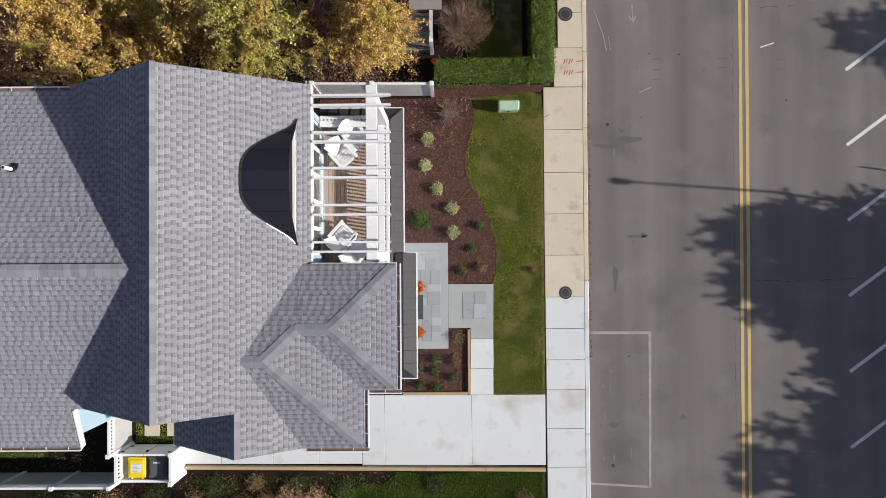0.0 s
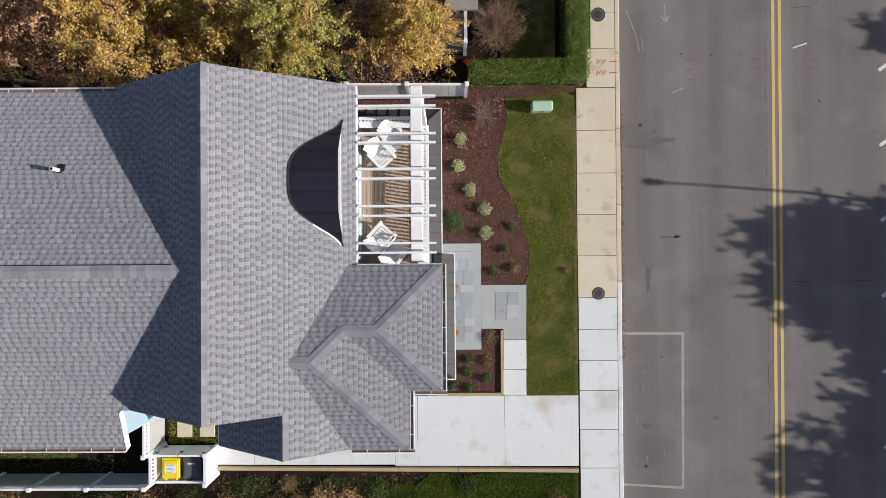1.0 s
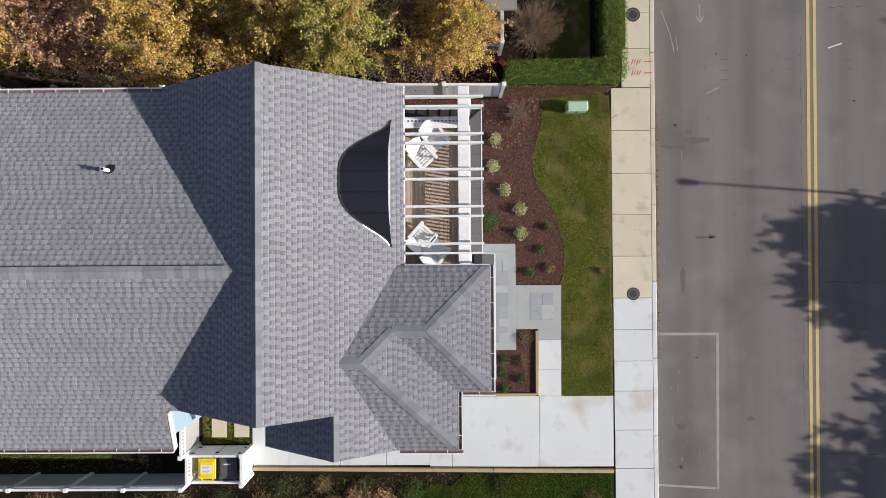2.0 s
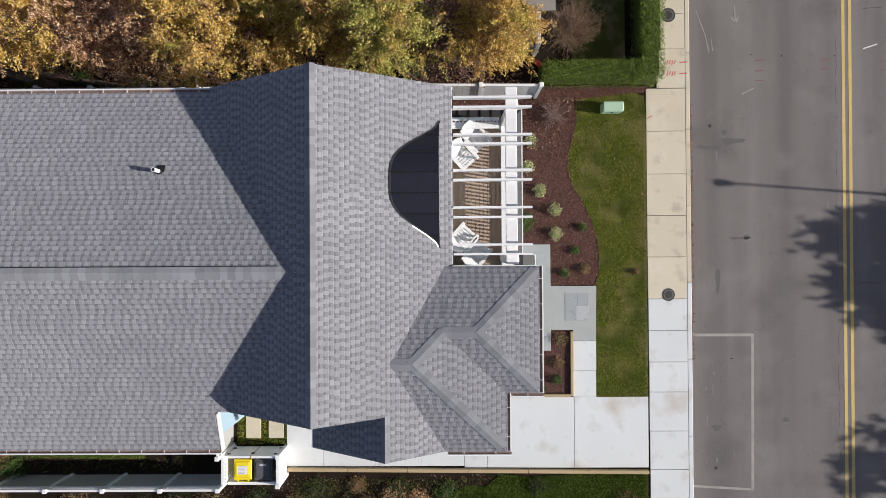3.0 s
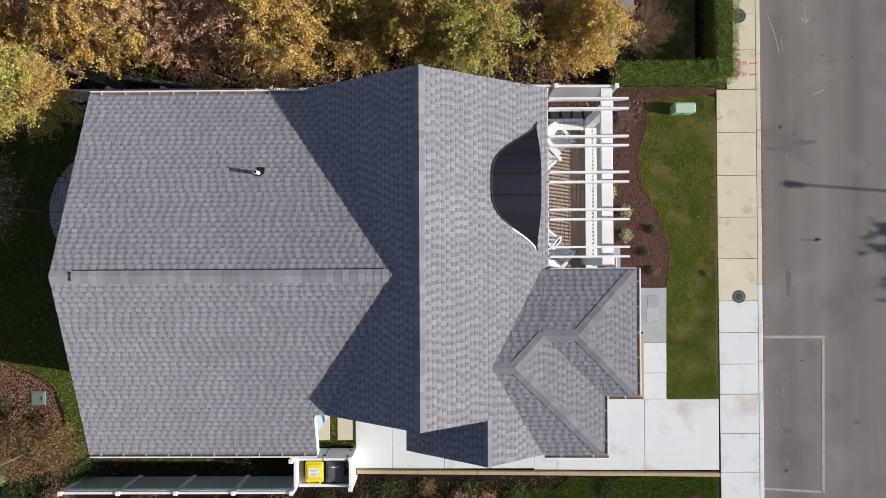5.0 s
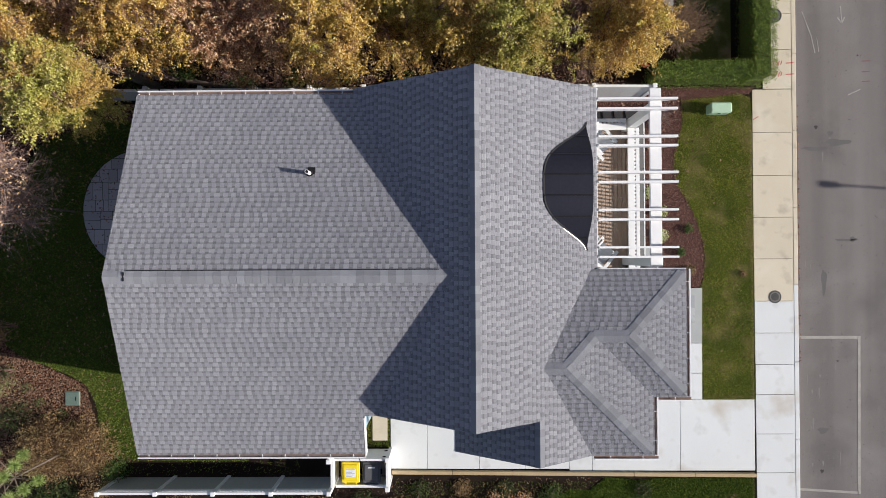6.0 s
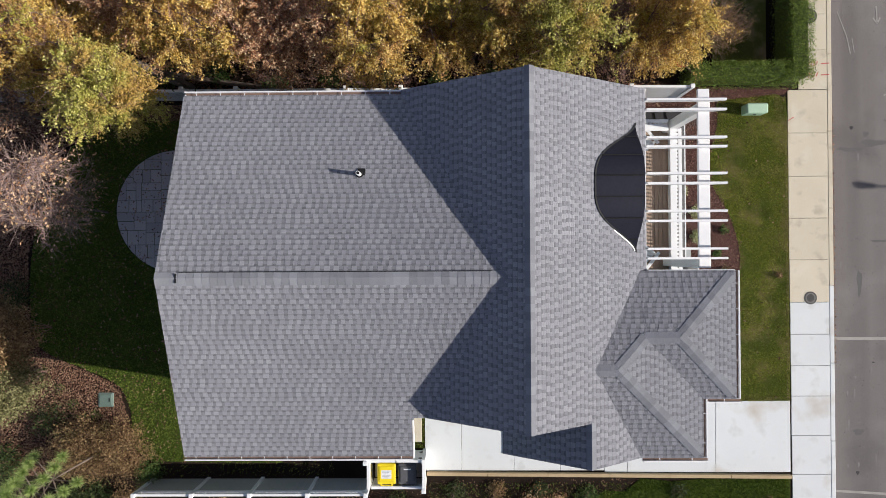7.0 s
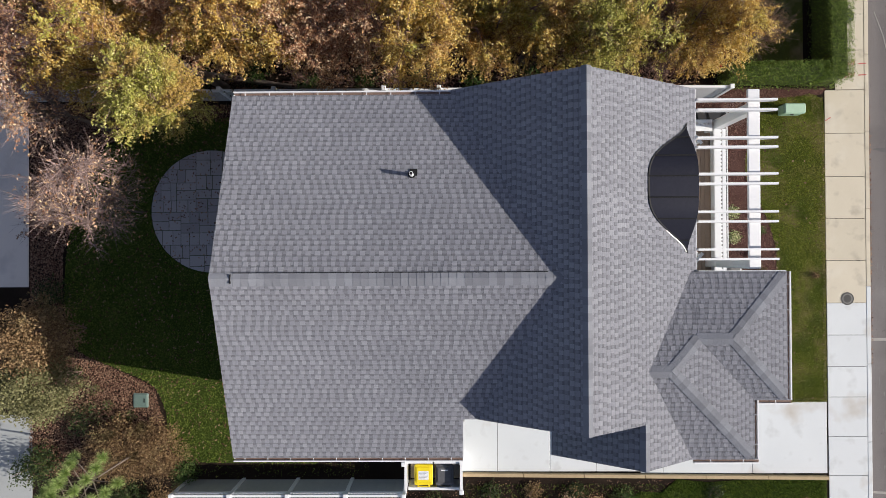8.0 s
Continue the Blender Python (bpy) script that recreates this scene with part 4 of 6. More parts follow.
f0 = [bm.verts.new((x, -5.09, z)) for x, z in tri]
f1 = [bm.verts.new((x, -4.91, z)) for x, z in tri]
bm.faces.new(f0), bm.faces.new(f1[::-1])
for i in range(3):
    bm.faces.new((f0[i], f1[i], f1[(i + 1) % 3], f0[(i + 1) % 3]))
bmesh.ops.recalc_face_normals(bm, faces=bm.faces)
part("gable_wall", bm, M_SIDING, house)


def glazing(a, b, z0, z1, bars, rows):
    a, b = Vector((*a, 0)), Vector((*b, 0))
    d = (b - a).normalized()
    length = (b - a).length
    bm = bmesh.new()
    for h in (z0 + 0.04, z1 - 0.04):
        beam((a.x, a.y, h), (b.x, b.y, h), 0.1, 0.08, bm)
    for i in range(bars + 1):
        p = a + d * (0.03 + (length - 0.06) * i / bars)
        beam((p.x, p.y, z0 + 0.08), (p.x, p.y, z1 - 0.08), 0.07, 0.07, bm, up=(d.x, d.y, 0))
    for i in range(1, rows):
        h = z0 + (z1 - z0) * i / rows
        beam((a.x + d.x * 0.07, a.y + d.y * 0.07, h), (b.x - d.x * 0.07, b.y - d.y * 0.07, h), 0.03, 0.03, bm)
    win = part("window", bm, M_WHITE, house, "white framed glazed door")
    g = part("pane", beam((a.x, a.y, (z0 + z1) / 2), (b.x, b.y, (z0 + z1) / 2), 0.012, z1 - z0 - 0.1), M_GLASS, win)
    g.visible_shadow = False
    return win


# added wall and floor, dark in colour so the glass looks onto an unlit room
part("dark_backing_wall", box(-4.95, -4.9, -0.3, 4.4, 3.3, 6.4), M_POT, house, "added dark panel that makes the room behind the glass look unlit")
part("dark_backing_floor", box(-4.9, -4.4, -0.3, 4.4, 3.25, 3.42), M_POT, house)
for k in range(5):
    glazing((-4.25, 0.05 + 0.86 * k), (-4.25, 0.05 + 0.86 * (k + 1)), 3.5, 5.95, 1, 1)
glazing((-1.9, 0.75), (-1.9, 2.75), 0.9, 2.5, 2, 2)
part("door", box(-1.92, -1.82, -2.45, -1.4, 0.1, 2.2, bevel=0.01), M_METAL, house, "dark panelled front door")


def rake(a, za, b, zb, outx=0.0, outy=0.0):
    bm = beam((a[0] + outx, a[1] + outy, za - 0.13), (b[0] + outx, b[1] + outy, zb - 0.13), 0.035, 0.2)
    return part("rake_board", bm, M_WHITE, house)


rake((-7.4, 4.9), RIDGE_Z, (-3.88, 4.9), z_east(-3.88, 0), 0, -0.025)
rake((-10.74, 4.9), z_dark(-10.74, 0), (-7.4, 4.9), RIDGE_Z, 0, -0.025)
rake((-10.42, -4.16), z_dark(-10.42, 0), (-7.4, -4.16), RIDGE_Z, 0, 0.025)
rake((-7.4, -4.16), RIDGE_Z, (-5.68, -4.16), z_east(-5.68, 0), 0, 0.025)
rake((-7.89, RAKE_S), z_bump(-7.89, 0), (-5.68, RAKE_S), z_bump(-5.68, 0), 0, 0.025)
rake((-5.68, RAKE_S), z_east(-5.68, 0), (-4.088, RAKE_S), z_east(-4.088, 0), 0, 0.025)
rake((-16.8, -5.325), z_ws(0, -5.325), (-16.8, WEST_Y), WEST_Z, 0.025)
rake((-16.8, WEST_Y), WEST_Z, (-16.8, 4.77), z_wn(0, 4.77), 0.025)
rake((-10.39, -5.36), z_ws(0, -5.36), (-10.39, -4.2), z_ws(0, -4.2))


def gutter(a, b, z, outward, inside_mat=None):
    """An open trough along an eave with a white front lip, hangers across."""
    a, b, o = Vector((*a, 0)), Vector((*b, 0)), Vector((*outward, 0))
    shell = bmesh.new()
    up = Vector((0, 0, 1))

    def strip(o0, o1, z0, z1):
        p, q = a + o * ((o0 + o1) / 2), b + o * ((o0 + o1) / 2)
        beam((p.x, p.y, (z0 + z1) / 2), (q.x, q.y, (z0 + z1) / 2), abs(o1 - o0), z1 - z0, shell)

    strip(0.0, 0.008, z - 0.13, z - 0.02)
    strip(0.008, 0.09, z - 0.13, z - 0.12)
    strip(0.09, 0.122, z - 0.13, z - 0.012)
    g = part("gutter", shell, M_WHITE, house, "white metal eave gutter")
    p, q = a + o * 0.049, b + o * 0.049
    part("litter", beam((p.x, p.y, z - 0.108), (q.x, q.y, z - 0.07), 0.078, 0.016), M_COPPER, g, "rusty brown leaf litter in the gutter")
    n = max(1, int((b - a).length / 0.62))
    for i in range(n):
        s = a.lerp(b, (i + 0.5) / n)
        part("hanger", beam((s.x, s.y, z - 0.02), (s.x + o.x * 0.12, s.y + o.y * 0.12, z - 0.014), 0.02, 0.008), M_WHITE, g)
    return g


gutter((-16.8, -5.325), (-10.42, -5.325), z_ws(0, -5.325), (0, -1))
gutter((-16.8, 4.77), (-10.677, 4.77), z_wn(0, 4.77), (0, 1))
gutter((-1.445, -3.75), (-1.445, -0.2), WING_Z, (1, 0))
gutter((-2.235, -3.75), (-1.315, -3.75), WING_Z, (0, -1))
gutter((-2.365, -5.38), (-2.365, -3.75), WING_Z, (1, 0))
gutter((-4.02, -5.38), (-2.235, -5.38), WING_Z, (0, -1))
part("fascia", box(-3.88, -3.855, -0.18, 4.9, z_east(-3.88, 0) - 0.2, z_east(-3.88, 0) - 0.01), M_WHITE, house)
part("fascia", box(-3.85, -1.45, -0.2, -0.175, WING_Z - 0.2, WING_Z - 0.02), M_WHITE, house)
part("fascia", box(-7.92, -7.89, RAKE_S, -3.95, z_bump(-7.89, 0) - 0.18, z_bump(-7.89, 0) - 0.01), M_WHITE, house)
part("soffit", box(-4.35, -3.86, -0.4, 4.9, 6.5, 6.55), M_WHITE, house)

# ---- eyebrow dormer ----
EYE_X, EYE_Y, EYE_HALF, EYE_H = -4.22, 2.1, 1.78, 0.83


def eye_rise(y):
    s = 1 - min(1.0, abs(y - EYE_Y) / EYE_HALF)
    return EYE_H * 0.5 * (1 + math.cos(math.pi * (1 - s) ** 1.7))


def eyebrow(y0=EYE_Y - EYE_HALF, y1=EYE_Y + EYE_HALF, n=56, lift=0.015):
    """The curved roof of the dormer between two plan lines."""
    bm = bmesh.new()
    over = 0.0
    grid = []
    for i in range(n + 1):
        y = y0 + (y1 - y0) * i / n
        h = eye_rise(y)
        base = z_east(EYE_X, 0)
        top = base + h
        back = EYE_X - h / PITCH
        col = []
        for k in range(5):
            x = EYE_X + over * min(1, h / 0.3) + (back - 0.03 - EYE_X - over * min(1, h / 0.3)) * k / 4
            col.append(bm.verts.new((x, y, top + lift - 0.01 * k / 4)))
        grid.append(col)
    for i in range(n):
        for k in range(4):
            bm.faces.new((grid[i][k], grid[i + 1][k], grid[i + 1][k + 1], grid[i][k + 1]))
    bmesh.ops.recalc_face_normals(bm, faces=bm.faces)
    made = bmesh.ops.extrude_face_region(bm, geom=bm.faces[:])
    bmesh.ops.translate(bm, verts=[v for v in made["geom"] if isinstance(v, bmesh.types.BMVert)], vec=(0, 0, -0.04))
    bmesh.ops.recalc_face_normals(bm, faces=bm.faces)
    return bm


eye = part("dormer", eyebrow(), M_METAL, house, "eyebrow dormer with dark standing seam metal roof")
SEAMS = [EYE_Y - 0.04 + (k - 2.5) * 0.56 for k in range(6)]
for y0, y1 in zip([EYE_Y - EYE_HALF] + SEAMS, SEAMS + [EYE_Y + EYE_HALF]):
    part("panel", eyebrow(y0 + 0.004, y1 - 0.004, 10, 0.035), M_METAL, eye)
for y in SEAMS:
    h = eye_rise(y)
    part("seam", beam((EYE_X - 0.03, y, z_east(EYE_X, 0) + h + 0.04), (EYE_X - h / PITCH + 0.02, y, z_east(EYE_X, 0) + h + 0.032), 0.03, 0.05), M_BLACK, eye)


def arch_band(lo, hi, x0, x1, trim=0.0):
    """A vertical band between two shares of the dormer's rise."""
    bm = bmesh.new()
    n, rows = 48, []
    for i in range(n + 1):
        y = EYE_Y - EYE_HALF + 2 * EYE_HALF * i / n
        h = eye_rise(y)
        b = z_east(EYE_X, 0) - 0.02
        zl, zh = b + lo(h), b + hi(h)
        rows.append([bm.verts.new(c) for c in ((x0, y, zl), (x1, y, zl), (x1, y, max(zh, zl + 0.001)), (x0, y, max(zh, zl + 0.001)))])
    for r, s in zip(rows, rows[1:]):
        for i in range(4):
            j = (i + 1) % 4
            bm.faces.new((r[i], s[i], s[j], r[j]))
    bmesh.ops.recalc_face_normals(bm, faces=bm.faces)
    return bm


part("arch_trim", arch_band(lambda h: max(h - 0.2, 0) if h > 0.25 else 0.0, lambda h: h, EYE_X - 0.12, EYE_X - 0.06), M_WHITE, eye, "white curved trim board")
part("arch_sill", arch_band(lambda h: 0.0, lambda h: min(h, 0.12), EYE_X - 0.1, EYE_X - 0.03), M_WHITE, eye, "white curved sill board")
part("pane", arch_band(lambda h: 0.1, lambda h: max(0.1, h - 0.15), EYE_X - 0.14, EYE_X - 0.122), M_BLACK, eye, "dark curved window pane")


def valley_strip(y0, y1, inner, outer, lift):
    """A bent strip lying on the main slope along the dormer's edge."""
    bm, n, last = bmesh.new(), 44, None
    for i in range(n + 1):
        y = y0 + (y1 - y0) * i / n
        h, e = eye_rise(y), 0.02
        slope = (eye_rise(y + e) - eye_rise(y - e)) / (2 * e) / PITCH
        nx, ny = -1 / math.hypot(1, slope), -slope / math.hypot(1, slope)
        x = EYE_X - h / PITCH
        row = []
        for off, up in ((inner, lift), (outer, lift), (outer, -0.01), (inner, -0.01)):
            px, py = x + nx * off, y + ny * off
            row.append(bm.verts.new((px, py, z_east(px, 0) + 0.014 + up)))
        if last:
            for k in range(4):
                bm.faces.new((last[k], row[k], row[(k + 1) % 4], last[(k + 1) % 4]))
        last = row
    bmesh.ops.recalc_face_normals(bm, faces=bm.faces)
    return bm


part("edge_trim", valley_strip(EYE_Y - EYE_HALF, EYE_Y + EYE_HALF, -0.03, 0.018, 0.03), M_BLACK, eye, "black edge trim of the metal roof")
# flashing laid only where the sun glints; the glint is in its pale colour
part("flashing", valley_strip(EYE_Y - 1.74, EYE_Y - 1.15, 0.03, 0.046, 0.02), M_ALU, eye, "bright strip for the sun glint on the dormer flashing")


# ---- pent roofs of dark metal ----
def pent(name_outline_inner, outline_outer, z_in, z_out):
    bm = bmesh.new()
    inner = [bm.verts.new((x, y, z_in)) for x, y in name_outline_inner]
    outer = [bm.verts.new((x, y, z_out)) for x, y in outline_outer]
    for i in range(len(inner) - 1):
        bm.faces.new((inner[i], inner[i + 1], outer[i + 1], outer[i]))
    made = bmesh.ops.extrude_face_region(bm, geom=bm.faces[:])
    bmesh.ops.translate(bm, verts=[v for v in made["geom"] if isinstance(v, bmesh.types.BMVert)], vec=(0, 0, -0.08))
    bmesh.ops.recalc_face_normals(bm, faces=bm.faces)
    return bm


PENT_IN, PENT_OUT = 3.62, 3.4
porch_pent = part("pent_roof", pent([(-1.9, -0.2), (-1.9, 4.6), (-4.3, 4.6)], [(-1.49, -0.2), (-1.49, 5.02), (-4.3, 5.02)], PENT_IN, PENT_OUT), M_PENT, house, "dark standing seam pent roof below the balcony")
for k in range(13):
    y = 0.05 + 0.38 * k
    if y < 4.6:
        part("seam", beam((-1.9, y, PENT_IN + 0.01), (-1.49, y, PENT_OUT + 0.01), 0.02, 0.045), M_PENT, porch_pent)
for k in range(6):
    part("seam", beam((-2.1 - 0.38 * k, 4.6, PENT_IN + 0.01), (-2.1 - 0.38 * k, 5.02, PENT_OUT + 0.01), 0.02, 0.045), M_PENT, porch_pent)
part("seam", beam((-1.9, 4.6, PENT_IN + 0.01), (-1.49, 5.02, PENT_OUT + 0.01), 0.03, 0.03), M_PENT, porch_pent)
part("gutter_edge", beam((-1.47, -0.2, PENT_OUT - 0.05), (-1.47, 5.05, PENT_OUT - 0.05), 0.035, 0.12), M_WHITE, porch_pent, "white gutter edge")
part("gutter_edge", beam((-4.3, 5.04, PENT_OUT - 0.05), (-1.49, 5.04, PENT_OUT - 0.05), 0.035, 0.12), M_WHITE, porch_pent, "white gutter edge")
door_pent = part("pent_roof", pent([(-1.5, 0.1), (-1.5, -3.75)], [(-1.07, 0.1), (-1.07, -4.12)], PENT_IN, PENT_OUT), M_PENT, house, "dark standing seam pent roof over the entrance")
part("cheek", pent([(-1.5, -3.75), (-1.75, -3.75)], [(-1.07, -4.12), (-1.75, -4.12)], PENT_IN, PENT_OUT), M_PENT, door_pent)
part("flat", box(-1.75, -1.49, -3.75, 0.1, PENT_IN - 0.08, PENT_IN), M_PENT, door_pent)
for k in range(9):
    y = -0.1 - 0.44 * k
    part("seam", beam((-1.5, y, PENT_IN + 0.01), (-1.07, y, PENT_OUT + 0.01), 0.02, 0.045), M_PENT, door_pent)
part("gutter_edge", beam((-1.05, 0.12, PENT_OUT - 0.05), (-1.05, -4.14, PENT_OUT - 0.05), 0.04, 0.12), M_WHITE, door_pent, "white gutter edge")
part("gutter_edge", beam((-1.07, -4.13, PENT_OUT - 0.05), (-1.75, -4.13, PENT_OUT - 0.05), 0.035, 0.12), M_WHITE, door_pent, "white gutter edge")
part("gutter_edge", beam((-1.47, 0.11, PENT_OUT - 0.05), (-1.07, 0.11, PENT_OUT - 0.05), 0.035, 0.12), M_WHITE, door_pent, "white gutter edge")

# ---- balcony ----
balcony = thing("balcony", "first-floor wooden balcony with tan deck boards", "balcony")
DECK_Z = 3.42
part("subframe", box(-4.2, -1.95, -0.4, 4.5, DECK_Z - 0.2, DECK_Z - 0.05), M_TIMBER, balcony)
n = 16
for i in range(n):
    x = -4.16 + (2.2 / n) * i
    part("deck_board", box(x + 0.004, x + 2.2 / n - 0.004, -0.4, 4.48, DECK_Z - 0.045, DECK_Z, bevel=0.004), M_DECK, balcony)


def railing(a, b, inward, label):
    """Balusters under a wide double cap with a row of open slots between its two boards."""
    t = thing("railing", label, "railing", group="balcony railings")
    a, b, o = Vector((*a, 0)), Vector((*b, 0)), Vector((*inward, 0))
    top = DECK_Z + 0.8

    def lay(name, off, width, z0, z1):
        p, q = a + o * off, b + o * off
        return part(name, beam((p.x, p.y, (z0 + z1) / 2), (q.x, q.y, (z0 + z1) / 2), width, z1 - z0, bevel=0.006), M_WHITE, t)

    lay("outer_cap", 0.055, 0.11, top - 0.04, top)
    lay("inner_cap", 0.265, 0.21, top - 0.04, top)
    lay("sub_rail", 0.26, 0.06, top - 0.16, top - 0.04)
    lay("bottom_rail", 0.11, 0.12, DECK_Z + 0.02, DECK_Z + 0.27)
    n = int((b - a).length / 0.12)
    tie = None
    for i in range(n):
        p = a.lerp(b, (i + 0.5) / n)
        if tie is None:
            mid = Vector((0, 0, 0)) + o * 0.135
            half = Vector((0.03 if abs(o.y) > 0.5 else 0.035, 0.03 if abs(o.x) > 0.5 else 0.035, 0))
            tie = mesh_of("tie", box(mid.x - half.x, mid.x + half.x, mid.y - half.y, mid.y + half.y, top - 0.035, top - 0.005))
            mid = o * 0.11
            bal = mesh_of("baluster", box(mid.x - 0.025, mid.x + 0.025, mid.y - 0.025, mid.y + 0.025, DECK_Z + 0.27, top - 0.04))
        part("tie", tie, M_WHITE, t).location = (p.x, p.y, 0)
        part("baluster", bal, M_WHITE, t).location = (p.x, p.y, 0)
    return t


railing((-1.88, -0.4), (-1.88, 4.3), (-1, 0), "white balcony railing with a wide slotted cap")
railing((-4.15, 4.6), (-2.3, 4.6), (0, -1), "white balcony railing with a wide slotted cap")

# ---- pergola ----
pergola = thing("pergola", "white painted pergola over the balcony", "pergola")
part("main_beam", box(-2.33, -2.0, -0.14, 4.93, 6.56, 6.655, bevel=0.012), M_WHITE, pergola)
for y in (4.45, 0.0):
    part("post", box(-2.24, -1.95, y - 0.14, y + 0.14, DECK_Z, 6.56, bevel=0.012), M_WHITE, pergola)
rafter = bmesh.new()
outline = [(-3.85, 6.8), (-1.95, 6.8), (-1.62, 6.9), (-1.62, 7.02), (-3.85, 7.02)]
f0 = [rafter.verts.new((x, -0.03, z)) for x, z in outline]
f1 = [rafter.verts.new((x, 0.03, z)) for x, z in outline]
rafter.faces.new(f0), rafter.faces.new(f1[::-1])
for i in range(5):
    rafter.faces.new((f0[i], f1[i], f1[(i + 1) % 5], f0[(i + 1) % 5]))
bmesh.ops.recalc_face_normals(rafter, faces=rafter.faces)
rafter = mesh_of("rafter", rafter)
for y in (4.59, 4.31, 3.53, 3.27, 2.52, 2.245, 1.465, 1.19, 0.41, 0.14):
    o = part("rafter", rafter, M_WHITE, pergola)
    o.location = (0.02, y, -0.15)

# ---- roof vent ----
vent = thing("roof_vent", "grey plumbing vent pipe with black collar on shingles", "vent", (-11.75, 2.42, z_wn(0, 2.42)))
part("collar", rod((0, 0, -0.05), (0, 0, 0.06), 0.13, 0.08, 16), M_BLACK, vent)
plate = box(-0.1, 0.1, -0.1, 0.1, 0.0, 0.012)
bmesh.ops.transform(plate, matrix=Matrix.Translation((0.04, 0.07, -0.005)) @ Matrix.Rotation(-math.atan(WEST_P), 4, "X"), verts=plate.verts)
part("base_plate", plate, M_BLACK, vent, "square black rubber base plate")
part("pipe", rod((0, 0, 0), (0, 0, 0.36), 0.055, 0.055, 16), M_WHITE, vent)
# black disc on the closed pipe, painting the darkness of its opening
part("bore_disc", rod((0, 0, 0.34), (0, 0, 0.362), 0.04, 0.04, 16), M_BLACK, vent)
ridge_clip = solid("ridge_vent_end", box(-16.27, -16.245, -0.4, -0.17, WEST_Z - 0.03, WEST_Z + 0.03), M_BLACK, "small dark end cap of the ridge vent", "vent")


# ---- fences and bin enclosure ----
def fence_run(a, b, height, label, slots=True, spacing=2.1, name="fence", proud=0.03, boards_of=M_VINYL_SHADED):
    """Vinyl fence: posts with caps, board panels, a row of pickets under the top rail."""
    t = thing(name, label, "fence")
    a, b = Vector((*a, 0)), Vector((*b, 0))
    d = (b - a).normalized()
    n = max(1, round((b - a).length / spacing))
    for i in range(n + 1):
        p = a.lerp(b, i / n)
        post = part("post", box(p.x - 0.065, p.x + 0.065, p.y - 0.065, p.y + 0.065, 0, height + proud), M_WHITE, t)
        cap = box(p.x - 0.085, p.x + 0.085, p.y - 0.085, p.y + 0.085, height + proud, height + proud + 0.045, bevel=0.02)
        part("cap", cap, M_WHITE, post)
    for i in range(n):
        p, q = a.lerp(b, i / n) + d * 0.07, a.lerp(b, (i + 1) / n) - d * 0.07
        part("top_rail", beam((p.x, p.y, height - 0.045), (q.x, q.y, height - 0.045), 0.09, 0.09, bevel=0.008), M_WHITE, t)
        low = height - (0.34 if slots else 0.09)
        if slots:
            part("mid_rail", beam((p.x, p.y, low), (q.x, q.y, low), 0.07, 0.1), M_WHITE, t)
            m = max(2, int((q - p).length / 0.13))
            for k in range(m):
                s = p.lerp(q, (k + 0.5) / m)
                part("picket", beam((s.x, s.y, low + 0.05), (s.x, s.y, height - 0.09), 0.05, 0.035, up=(d.x, d.y, 0)), M_WHITE, t)
        boards = max(2, int((q - p).length / 0.29))
        for k in range(boards):
            s0, s1 = p.lerp(q, k / boards) + d * 0.003, p.lerp(q, (k + 1) / boards) - d * 0.003
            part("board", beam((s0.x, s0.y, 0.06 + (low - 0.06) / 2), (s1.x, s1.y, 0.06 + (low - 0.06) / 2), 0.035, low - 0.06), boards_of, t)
    return t


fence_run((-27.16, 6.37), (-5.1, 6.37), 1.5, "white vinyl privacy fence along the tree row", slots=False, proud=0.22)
fence_run((-4.95, 6.36), (-0.55, 6.32), 1.74, "white vinyl fence end beside the mulch bed", slots=False, spacing=2.2, boards_of=M_WHITE)
fence_run((-20.9, -8.42), (-12.45, -8.42), 1.7, "white vinyl fence with a picket top behind the house")
fence_run((-12.45, -5.15), (-12.45, -7.25), 1.74, "white vinyl gate panel with a picket top", name="side_gate", spacing=2.2)

enclosure = thing("bin_enclosure", "white panelled bin enclosure with double gate", "enclosure")
EH = 1.32
for x, y in ((-12.4, -7.33), (-10.36, -7.33), (-10.36, -8.42)):
    post = part("post", box(x - 0.065, x + 0.065, y - 0.065, y + 0.065, 0, EH + 0.03), M_WHITE, enclosure)
    part("cap", box(x - 0.085, x + 0.085, y - 0.085, y + 0.085, EH + 0.03, EH + 0.07, bevel=0.02), M_WHITE, post)
for x0, x1 in ((-12.33, -11.4), (-11.36, -10.43)):
    leaf = part("gate", box(x0, x1, -7.36, -7.31, 0.07, EH - 0.02), M_WHITE, enclosure, "white vinyl gate leaf")
    part("rail", box(x0, x1, -7.375, -7.295, EH - 0.12, EH), M_WHITE, leaf)
    for z in (0.35, 1.05):
        xh = x0 if x0 < -12 else x1
        part("hinge", box(xh - 0.13, xh + 0.13, -7.305, -7.285, z - 0.03, z + 0.03), M_BLACK, leaf, "black iron strap hinge")
    part("latch", box(-11.43, -11.33, -7.3, -7.27, 0.95, 1.02), M_BLACK, leaf)
part("side_panel", box(-10.39, -10.33, -8.36, -7.39, 0.06, EH - 0.05), M_WHITE, enclosure)
part("top_rail", box(-10.41, -10.31, -8.36, -7.39, EH - 0.05, EH + 0.03), M_WHITE, enclosure)
part("side_panel", box(-12.43, -12.37, -8.36, -7.39, 0.06, EH - 0.3), M_WHITE, enclosure)
part("top_rail", box(-12.45, -12.35, -8.36, -7.39, EH - 0.05, EH + 0.03), M_WHITE, enclosure)
